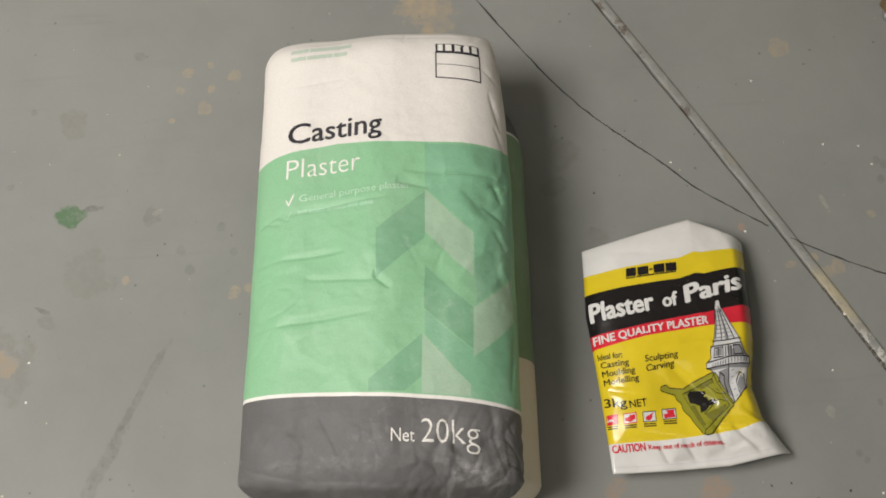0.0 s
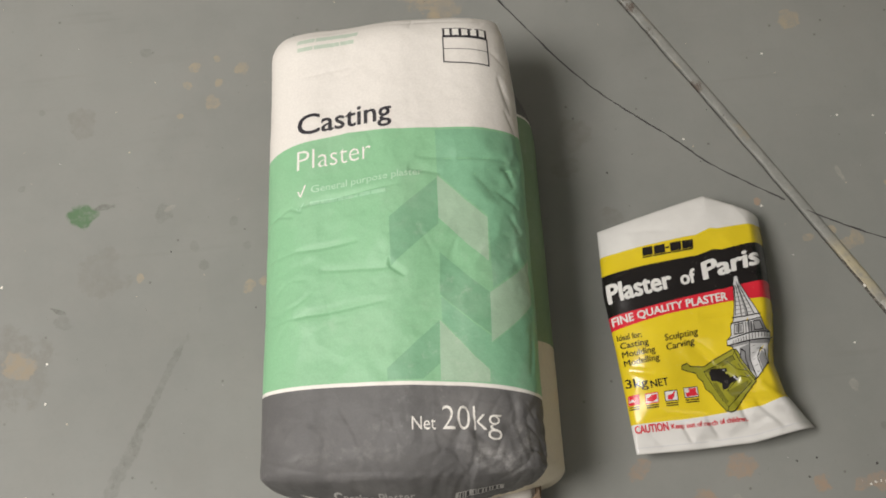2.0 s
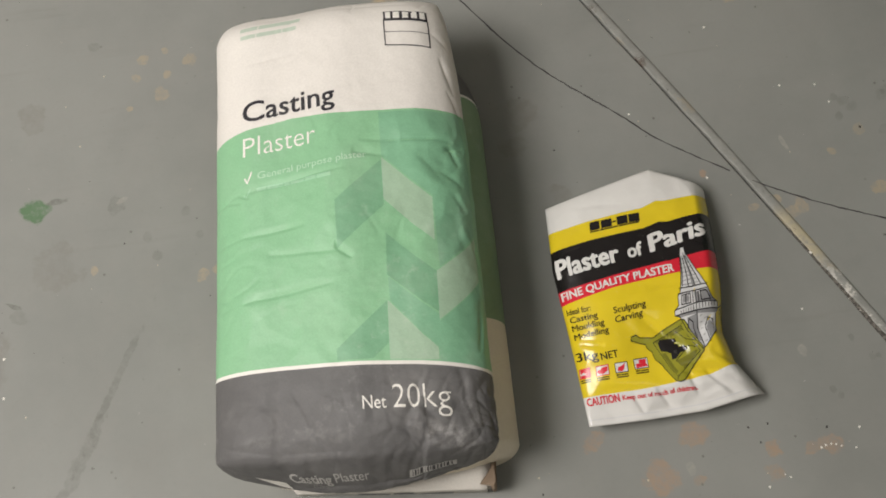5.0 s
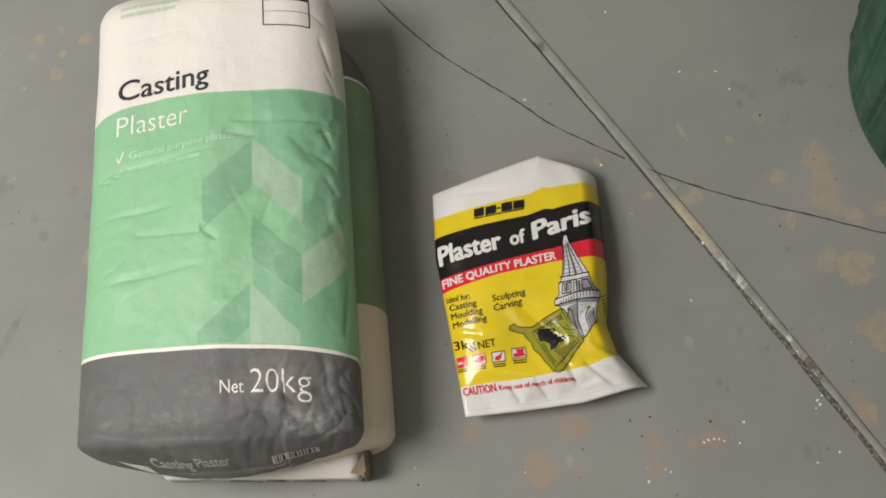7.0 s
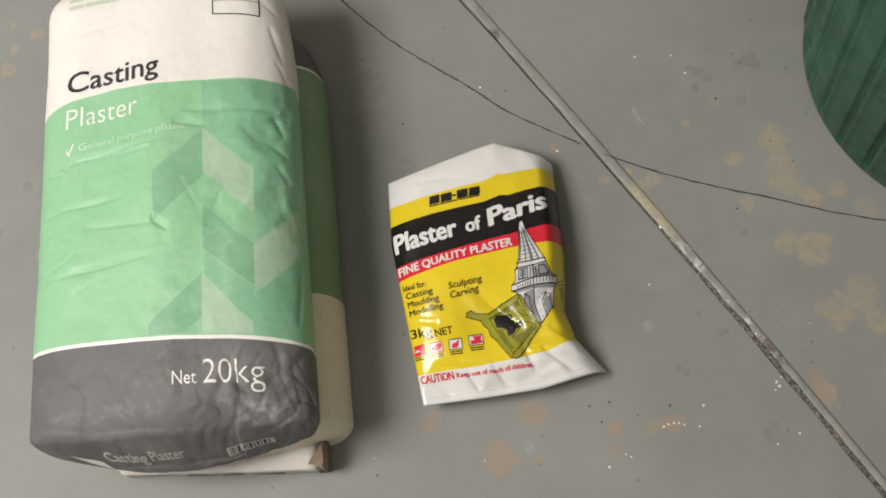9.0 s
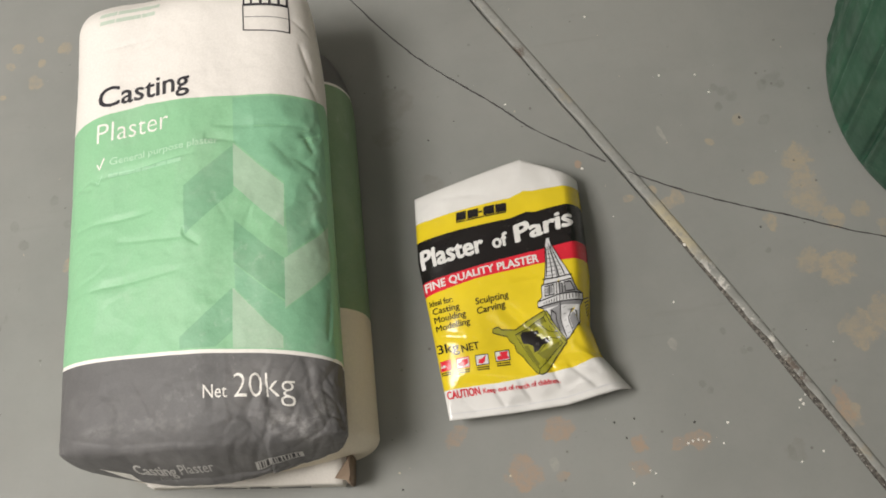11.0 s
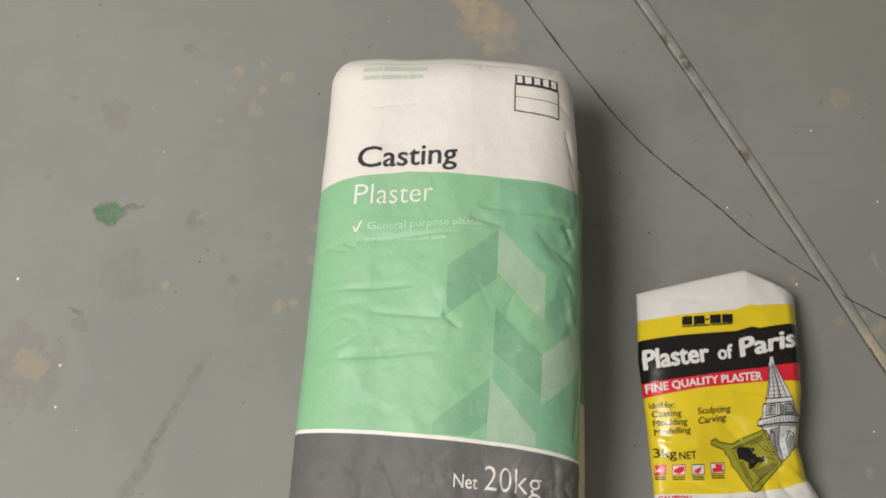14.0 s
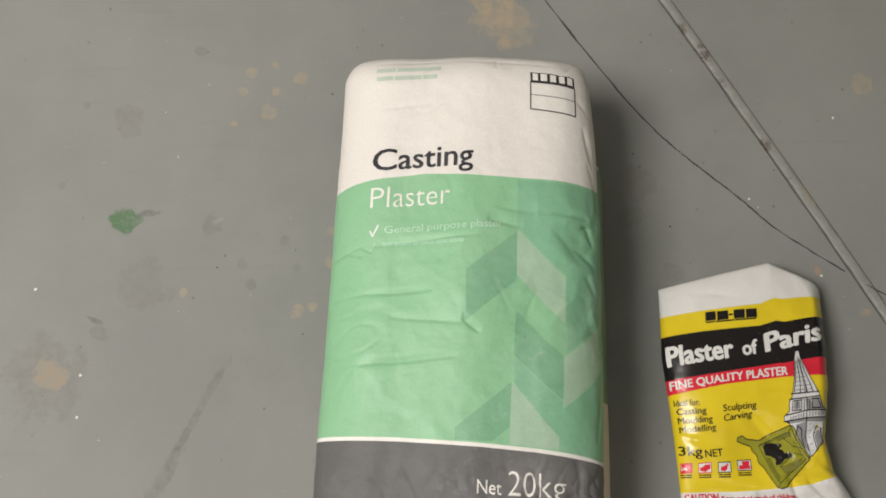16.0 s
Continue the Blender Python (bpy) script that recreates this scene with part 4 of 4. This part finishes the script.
lay("small_print", bars(-0.132, 0.243, -0.114, 0.243, (3, 5), 0.003), LOW.point, S, M_GREY, low_sack, 0.0006, "grey small print")
# folded end of the lower sack: white flap over brown kraft layers
skew = Matrix.Translation((0.098, 0.300, 0)) @ pose(0, 0, 0, 0, 0, -5.5)
bm = bmesh.new()
box(bm, -0.250, 0.0, 0.003, -0.003, 0.040, 0.047, 0.004, skew)
bmesh.ops.subdivide_edges(bm, edges=[e for e in bm.edges if e.calc_length() > 0.1], cuts=24)
for v in bm.verts:
    v.co.y += 0.0022 * noise.noise(Vector((v.co.x * 28, v.co.z * 30, 1)))
    v.co.z += 0.0020 * noise.noise(Vector((v.co.x * 24, 3, v.co.y * 40))) if v.co.z > 0.02 else 0.0
part("end_flap", bm, M_FLAP, low_sack, "white folded paper end flap")
bm = bmesh.new()
box(bm, -0.002, 0.0005, 0.002, 0.0045, 0.036, 0.046, 0.0015, skew)
part("flap_edge", bm, M_KRAFT, low_sack, "brown kraft paper edge of the folded flap")
bm = bmesh.new()
top = [bm.verts.new(p) for p in ((0.083, 0.306, 0.0490), (0.0990, 0.302, 0.0485), (0.1025, 0.308, 0.0505), (0.1025, 0.326, 0.0610))]
low = [bm.verts.new((v.co.x, v.co.y + 0.002, v.co.z - 0.004)) for v in top]
bm.faces.new(top)
bm.faces.new(low[::-1])
for k in range(4):
    bm.faces.new((top[k], low[k], low[(k + 1) % 4], top[(k + 1) % 4]))
bmesh.ops.recalc_face_normals(bm, faces=bm.faces[:])
part("flap_fold", bm, M_KRAFT, low_sack, "torn brown kraft fold", False)
bm = bmesh.new()
for x0, x1 in ((-0.170, -0.130), (-0.126, -0.100), (-0.090, -0.050)):
    box(bm, x0, -0.0008, 0.010, x1, 0.002, 0.016, 0.0, skew)
part("small_print", bm, M_GREY, low_sack, "grey small print on the flap")

# ---- pouch of plaster of paris ----
pouch = thing("plaster_pouch", "small glossy yellow, black and white plastic pouch on the floor", "plaster bag")
bm = bmesh.new()
NA, PER = 96, (12, 40, 8, 20, 12, 16)
grid, band = [], []
for k, n in enumerate(PER):
    for j in range(n + (k == len(PER) - 1)):
        c = POUCH.levels[k] + (POUCH.levels[k + 1] - POUCH.levels[k]) * j / n
        grid.append([(i / NA, c) for i in range(NA + 1)])
        band.append(k)
vs = [[bm.verts.new(POUCH.sheet(a, c)) for a, c in row] for row in grid]
lo = [[bm.verts.new(POUCH.point(a, POUCH.bent(a, c), 0.0, True)) for a, c in row] for row in grid]
for j in range(len(grid) - 1):
    for i in range(NA):
        f = bm.faces.new((vs[j][i], vs[j][i + 1], vs[j + 1][i + 1], vs[j + 1][i]))
        f.material_index = band[j]
        f = bm.faces.new((lo[j][i], lo[j + 1][i], lo[j + 1][i + 1], lo[j][i + 1]))
        f.material_index = 0
    for i in (0, NA):
        f = bm.faces.new((vs[j][i], vs[j + 1][i], lo[j + 1][i], lo[j][i]))
        f.material_index = band[j]
for j in (0, len(grid) - 1):
    for i in range(NA):
        bm.faces.new((vs[j][i], vs[j][i + 1], lo[j][i + 1], lo[j][i]))
bmesh.ops.recalc_face_normals(bm, faces=bm.faces[:])
part("body", bm, (F_WHITE, F_YELLOW, F_RED, F_BLACK, F_YELLOW, F_WHITE), pouch)
P = (0.02, 0.014)


def on_pouch(name, bm, material, lift=0.0005, label=""):
    return lay(name, bm, POUCH.sheet, P, material, pouch, lift, label)


on_pouch("seal", stroke([(0.005, 0.022), (0.995, 0.022)], 0.004), F_PALE, 0.0004, "pressed seam of the lower seal")
on_pouch("logo_bar", polygon([(0.240, 0.808), (0.300, 0.807), (0.302, 0.846), (0.244, 0.847)], [(0.308, 0.806), (0.372, 0.805), (0.374, 0.843), (0.310, 0.844)], [(0.376, 0.820), (0.398, 0.820), (0.398, 0.828), (0.376, 0.828)],
                              [(0.402, 0.804), (0.466, 0.803), (0.468, 0.841), (0.404, 0.842)], [(0.472, 0.803), (0.536, 0.801), (0.538, 0.838), (0.474, 0.840)]), F_BLACK, label="black blocky maker's mark as plain bars")
on_pouch("small_print", bars(0.240, 0.799, 0.536, 0.794, (4, 8, 9), 0.006), F_BLACK)
on_pouch("lettering", words("Plaster", (0.020, 0.640), (0.381, 0.640), 0.080, 0.058), F_WHITE, label="white rounded lettering: Plaster")
on_pouch("lettering", words("of", (0.438, 0.642), (0.521, 0.642), 0.062, 0.058), F_WHITE, label="white rounded lettering: of")
on_pouch("lettering", words("Paris", (0.572, 0.643), (0.914, 0.660), 0.080, 0.058), F_WHITE, label="white rounded lettering: Paris")
on_pouch("lettering", words("FINE QUALITY PLASTER", (0.012, 0.547), (0.684, 0.538), 0.031, 0.045), F_WHITE, label="white lettering: FINE QUALITY PLASTER")
for text, p0, p1, cap in (("Ideal for:", (0.018, 0.4789), (0.157, 0.4655), 0.026), ("Casting", (0.026, 0.4403), (0.190, 0.4270), 0.027), ("Moulding", (0.027, 0.4002), (0.221, 0.3890), 0.027),
                          ("Modelling", (0.028, 0.3603), (0.239, 0.3545), 0.026), ("Sculpting", (0.289, 0.4240), (0.487, 0.4240), 0.026), ("Carving", (0.290, 0.3850), (0.463, 0.3920), 0.026),
                          ("3kg", (0.011, 0.2668), (0.142, 0.2560), 0.038), ("NET", (0.158, 0.2490), (0.266, 0.2500), 0.030)):
    on_pouch("lettering", words(text, p0, p1, cap, 0.022), F_BLACK, label="black lettering: " + text.replace(":", ""))
on_pouch("lettering", words("CAUTION", (0.014, 0.0740), (0.201, 0.0755), 0.027, 0.05), F_RED, label="red lettering: CAUTION")
on_pouch("lettering", words("Keep out of reach of children.", (0.219, 0.0780), (0.651, 0.0700), 0.016, 0.04), F_RED, label="red lettering: Keep out of reach of children")
# four red and white picture squares with captions that cannot be read
for k, (x0, x1, y) in enumerate(((0.006, 0.069, 0.190), (0.106, 0.182, 0.187), (0.223, 0.300, 0.186), (0.344, 0.429, 0.190))):
    h = 0.040
    on_pouch("icon", polygon([(x0, y), (x1, y), (x1 + 0.006, y + h), (x0 + 0.006, y + h)]), F_WHITE, 0.0005, "small white picture square with a red shape")
    w = x1 - x0
    shapes = ([(0.02, 0.02), (0.98, 0.02), (0.98, 0.95), (0.1, 0.95), (0.1, 0.4), (0.35, 0.65), (0.6, 0.35), (0.02, 0.3)], [(0.1, 0.25), (0.5, 0.1), (0.9, 0.4), (0.95, 0.85), (0.5, 0.8), (0.35, 0.6), (0.1, 0.55)],
              [(0.15, 0.2), (0.5, 0.1), (0.7, 0.35), (0.75, 0.6), (0.9, 0.95), (0.55, 0.65), (0.25, 0.55)], [(0.1, 0.1), (0.95, 0.15), (0.85, 0.5), (0.95, 0.9), (0.35, 0.9), (0.4, 0.55), (0.1, 0.5)])
    on_pouch("icon_shape", polygon([(x0 + 0.003 + u * w, y + v * h) for u, v in shapes[k]]), F_RED, 0.0009)
    on_pouch("icon_frame", stroke([(x0, y), (x1, y), (x1 + 0.006, y + h), (x0 + 0.006, y + h), (x0, y)], 0.0035), F_RED if k < 2 else F_BLACK, 0.0010)
    on_pouch("small_print", bars(x0, y - 0.011, x1, y - 0.012, (3, 5), 0.005), F_BLACK)
    on_pouch("small_print", bars(x0, y - 0.020, x1, y - 0.021, (6,), 0.005), F_BLACK)
# drawn lattice tower
tower = [(0.745, 0.626), (0.765, 0.626), (0.772, 0.590), (0.868, 0.462), (0.878, 0.445), (0.905, 0.400), (0.944, 0.385), (0.946, 0.355), (0.925, 0.330), (0.921, 0.262), (0.810, 0.212), (0.785, 0.208),
         (0.725, 0.300), (0.690, 0.352), (0.660, 0.358), (0.660, 0.378), (0.690, 0.395), (0.688, 0.432), (0.704, 0.445), (0.712, 0.465), (0.733, 0.590)]
on_pouch("drawn_tower", polygon(tower), F_PALE, 0.0005, "grey drawing of a lattice tower")
on_pouch("tower_line", stroke(tower + tower[:1], 0.004), F_BLACK, 0.0010, "black outline")
on_pouch("tower_shade", polygon([(0.752, 0.600), (0.760, 0.600), (0.800, 0.462), (0.785, 0.462)], [(0.790, 0.436), (0.880, 0.440), (0.925, 0.385), (0.800, 0.392)], [(0.800, 0.350), (0.800, 0.225), (0.740, 0.300), (0.735, 0.340)]), F_GREY, 0.0007)
for pts in ([(0.738, 0.585), (0.722, 0.470)], [(0.748, 0.585), (0.760, 0.465)], [(0.766, 0.585), (0.836, 0.465)], [(0.758, 0.585), (0.800, 0.465)], [(0.700, 0.462), (0.876, 0.462)], [(0.690, 0.440), (0.880, 0.444)],
            [(0.662, 0.380), (0.800, 0.392), (0.944, 0.385)], [(0.662, 0.358), (0.800, 0.362), (0.944, 0.356)], [(0.800, 0.440), (0.800, 0.212)], [(0.712, 0.432), (0.708, 0.396), (0.765, 0.396), (0.765, 0.434), (0.712, 0.432)],
            [(0.830, 0.436), (0.836, 0.398), (0.895, 0.396), (0.868, 0.434), (0.830, 0.436)], [(0.850, 0.225), (0.850, 0.290), (0.872, 0.325), (0.900, 0.310), (0.908, 0.250)], [(0.735, 0.300), (0.745, 0.335), (0.770, 0.320), (0.775, 0.240)],
            [(0.782, 0.435), (0.782, 0.395)], [(0.815, 0.435), (0.818, 0.395)], [(0.738, 0.434), (0.735, 0.398)]):
    on_pouch("tower_line", stroke(pts, 0.0050), F_BLACK, 0.0011)
for k in range(7):
    t = k / 6
    on_pouch("tower_line", stroke([(0.738 - 0.016 * t, 0.575 - 0.10 * t), (0.772 + 0.055 * t, 0.575 - 0.10 * t)], 0.0036), F_GREY, 0.0009)
for k in range(6):
    on_pouch("tower_line", stroke([(0.700 + 0.016 * k, 0.372 + 0.002 * k), (0.700 + 0.016 * k, 0.362)], 0.0045), F_BLACK, 0.0011)
    on_pouch("tower_line", stroke([(0.820 + 0.020 * k, 0.386), (0.820 + 0.020 * k, 0.368)], 0.0045), F_BLACK, 0.0011)
# brickwork dashes on the tower's body, a dark band under its platform and window openings
for k in range(9):
    u, v = 0.742 + 0.030 * (k % 2), 0.335 - 0.013 * k
    if v > 0.225:
        on_pouch("tower_line", stroke([(u, v), (u + 0.020, v - 0.002)], 0.0030), F_GREY, 0.0010)
        on_pouch("tower_line", stroke([(u + 0.075, v), (u + 0.092, v + 0.002)], 0.0030), F_GREY, 0.0010)
on_pouch("tower_shade", polygon([(0.664, 0.357), (0.800, 0.361), (0.800, 0.350), (0.690, 0.347)], [(0.800, 0.361), (0.942, 0.355), (0.925, 0.338), (0.800, 0.348)]), F_GREY, 0.0008)
for pts in ([(0.720, 0.428), (0.716, 0.402), (0.757, 0.402), (0.757, 0.429)], [(0.838, 0.431), (0.843, 0.404), (0.884, 0.402), (0.862, 0.430)], [(0.858, 0.232), (0.858, 0.284), (0.876, 0.312), (0.895, 0.300), (0.902, 0.252)]):
    on_pouch("tower_window", polygon(pts), F_GREY, 0.0008)
# drawn olive mould
mould = [(0.367, 0.303), (0.372, 0.318), (0.405, 0.323), (0.425, 0.310), (0.508, 0.299), (0.560, 0.315), (0.690, 0.340), (0.712, 0.338), (0.730, 0.320), (0.792, 0.216), (0.790, 0.200), (0.767, 0.192), (0.600, 0.108),
         (0.572, 0.105), (0.549, 0.113), (0.510, 0.190), (0.480, 0.215), (0.478, 0.245), (0.455, 0.262), (0.450, 0.280), (0.405, 0.292)]
on_pouch("drawn_mould", polygon(mould), F_OLIVE, 0.0007, "olive drawing of a casting mould")
on_pouch("mould_line", stroke(mould + mould[:1], 0.004), F_BLACK, 0.0012)
on_pouch("mould_hollow", polygon([(0.526, 0.272), (0.545, 0.286), (0.600, 0.283), (0.637, 0.277), (0.641, 0.250), (0.680, 0.240), (0.692, 0.222), (0.640, 0.218), (0.610, 0.200), (0.580, 0.197), (0.585, 0.222), (0.560, 0.234), (0.530, 0.240)]), F_BLACK, 0.0012, "black hollow")
on_pouch("mould_shade", polygon([(0.505, 0.284), (0.690, 0.318), (0.700, 0.300), (0.530, 0.268)], [(0.600, 0.190), (0.640, 0.150), (0.720, 0.190), (0.760, 0.215), (0.700, 0.205)], [(0.530, 0.230), (0.575, 0.140), (0.590, 0.150), (0.556, 0.230)]), F_DEEP, 0.0009)
for pts in ([(0.500, 0.280), (0.690, 0.318), (0.765, 0.205), (0.575, 0.128), (0.500, 0.280)], [(0.650, 0.300), (0.700, 0.262), (0.755, 0.250)], [(0.600, 0.190), (0.700, 0.235), (0.745, 0.225)], [(0.690, 0.318), (0.705, 0.334)], [(0.575, 0.128), (0.560, 0.112)]):
    on_pouch("mould_line", stroke(pts, 0.0028), F_BLACK, 0.0012)
for k in range(6):
    on_pouch("small_print", stroke([(0.952 + 0.004 * k, 0.360 - 0.014 * k), (0.985, 0.378 - 0.014 * k)], 0.004), F_BLACK, 0.0006)

# ---- green ribbed bin ----
bin_ob = thing("ribbed_bin", "dark green ribbed plastic bin, scuffed, standing on the grey floor", "bin", at=(1.009, 0.739, 0.0))


def ribs(th, z):
    k = (th * 32 / (2 * math.pi) + 0.35) % 1.0
    fade = min(1.0, max(0.0, (z - 0.012) / 0.02))
    groove = -0.0100 * math.exp(-((k - 0.5) / 0.065) ** 2)
    ridge = 0.0048 * math.exp(-((k - 0.72) / 0.07) ** 2)
    return fade * (groove + ridge)


bm = bmesh.new()
prof = [(0.208, 0.003), (0.225, 0.0), (0.232, 0.003), (0.2355, 0.010)]
prof += [(0.2355 + 0.055 * (z - 0.01), z) for z in (0.02, 0.03, 0.04, 0.06, 0.10, 0.15, 0.20, 0.30, 0.40, 0.50)]
prof += [(0.259, 0.50), (0.253, 0.50), (0.249, 0.40), (0.233, 0.02)]
lathe(bm, [p for p in prof if p[0] > 0], 480, ribs)
part("body", bm, M_BIN, bin_ob)
bm = bmesh.new()
lathe(bm, [(0.251, 0.494), (0.269, 0.494), (0.273, 0.502), (0.271, 0.512), (0.263, 0.516), (0.253, 0.512), (0.251, 0.494)], 96)
part("rim", bm, M_BIN, bin_ob, "rolled green rim")
bm = bmesh.new()
lathe(bm, [(0.001, 0.012), (0.10, 0.012), (0.233, 0.012)], 96)
part("base", bm, M_BIN, bin_ob)

# ---- wooden stool by the bin ----
stool = thing("wooden_stool", "pale wooden stool with square legs on bright metal glides", "stool", at=(0.683, 1.003, 0.0))
turn = pose(0, 0, 0, 0, 0, 32)
for k, (x, y) in enumerate(((0, 0), (0.26, 0), (0, 0.26), (0.26, 0.26))):
    bm = bmesh.new()
    box(bm, x - 0.016, y - 0.016, 0.012, x + 0.016, y + 0.016, 0.42, 0.0022, turn)
    leg = part("leg", bm, M_WOOD, stool)
    bm = bmesh.new()
    lathe(bm, [(0.001, 0.0), (0.010, 0.0), (0.0125, 0.002), (0.0125, 0.005), (0.010, 0.009), (0.006, 0.013), (0.001, 0.0135)], 24)
    bmesh.ops.transform(bm, matrix=turn @ Matrix.Translation((x - 0.006, y - 0.004, 0)), verts=bm.verts[:])
    part("glide", bm, M_METAL, leg, "bright metal glide")
for x0, y0, x1, y1 in ((0.016, -0.009, 0.244, 0.009), (-0.009, 0.016, 0.009, 0.244), (0.016, 0.251, 0.244, 0.269), (0.251, 0.016, 0.269, 0.244)):
    bm = bmesh.new()
    box(bm, x0, y0, 0.10, x1, y1, 0.13, 0.003, turn)
    part("rail", bm, M_WOOD, stool)
bm = bmesh.new()
box(bm, -0.03, -0.03, 0.42, 0.29, 0.29, 0.445, 0.006, turn)
part("seat", bm, M_WOOD, stool)

# ---- blue lid on the floor ----
lid = thing("plastic_lid", "round blue plastic lid with a pink and white label", "lid", at=(0.765, 1.150, 0.0))
bm = bmesh.new()
lathe(bm, [(0.001, 0.010), (0.080, 0.010), (0.086, 0.014), (0.094, 0.014), (0.098, 0.010), (0.098, 0.0), (0.094, 0.0), (0.092, 0.007), (0.001, 0.007)], 72)
part("shell", bm, M_BLUE, lid)
bm = bmesh.new()
lathe(bm, [(0.001, 0.0106), (0.074, 0.0106), (0.0745, 0.0103)], 64)
part("label_disc", bm, M_PINK, lid, "pink printed label disc")
bm = bmesh.new()
lathe(bm, [(0.001, 0.0112), (0.052, 0.0112), (0.0525, 0.0109)], 64)
part("label_centre", bm, F_WHITE, lid, "white label centre")

# ---- flecks and grit on the floor ----
rng = random.Random(11)


def flecks(name, spots, material, label, category):
    bm = bmesh.new()
    for x, y, r in spots:
        r *= 0.8
        n, th0 = rng.randint(6, 9), rng.random() * 6
        ring = [bm.verts.new((x + r * rng.uniform(0.6, 1.2) * math.cos(th0 + 2 * math.pi * i / n), y + r * rng.uniform(0.6, 1.2) * math.sin(th0 + 2 * math.pi * i / n), 0.0001)) for i in range(n)]
        top = bm.verts.new((x, y, 0.0001 + r * 0.45))
        for i in range(n):
            bm.faces.new((ring[i], ring[(i + 1) % n], top))
    return tagged(part(name, bm, material), label, category, kind="stuff")


def scatter(n, lo, hi):
    out = []
    while len(out) < n:
        x, y = rng.uniform(-0.62, 0.80), rng.uniform(0.22, 1.20)
        if -0.21 < x < 0.15 and 0.29 < y < 0.93 or 0.20 < x < 0.45 and 0.36 < y < 0.70 or (x - 0.998) ** 2 + (y - 0.752) ** 2 < 0.055:
            continue
        out.append((x, y, lo + (hi - lo) * rng.random() ** 3))
    return out


flecks("paint_flecks", [(0.347, 0.790, 0.0022), (0.437, 0.684, 0.0026), (0.558, 0.805, 0.0022), (0.471, 0.907, 0.0024), (0.568, 0.327, 0.0024), (0.443, 0.266, 0.0024), (0.661, 0.344, 0.0022), (0.677, 0.279, 0.0022), (0.527, 0.488, 0.0020), (-0.529, 0.552, 0.0024), (-0.593, 0.664, 0.0026), (-0.530, 0.498, 0.0026), (0.606, 0.800, 0.0020), (0.620, 0.772, 0.0024), (0.648, 0.408, 0.0030), (0.553, 0.562, 0.0032), (0.516, 0.307, 0.0020), (0.522, 0.309, 0.0022), (0.529, 0.310, 0.0022), (0.535, 0.309, 0.0020), (0.541, 0.306, 0.0018), (0.559, 0.302, 0.0018), (0.471, 0.275, 0.0020), (0.465, 0.279, 0.0016), (0.662, 0.345, 0.0022), (0.664, 0.339, 0.0026), (0.658, 0.335, 0.0018), (0.668, 0.350, 0.0016), (0.649, 0.269, 0.0022)] + scatter(36, 0.0004, 0.0013), M_SPECK_WHITE, "tiny white paint flecks stuck to the grey floor", "paint flecks")
flecks("grit", [(0.238, 0.751, 0.0020), (0.654, 0.730, 0.0024), (0.455, 0.345, 0.0020), (0.160, 0.290, 0.0020), (0.528, 0.332, 0.0022), (0.654, 0.574, 0.0022), (0.430, 0.343, 0.0018), (0.442, 0.322, 0.0020)] + scatter(80, 0.0005, 0.0016), M_SPECK_DARK, "tiny dark grit scattered on the grey floor", "grit")
flecks("plaster_crumbs", scatter(50, 0.0007, 0.0026), M_SPECK_TAN, "small tan plaster crumbs scattered on the floor", "crumbs")
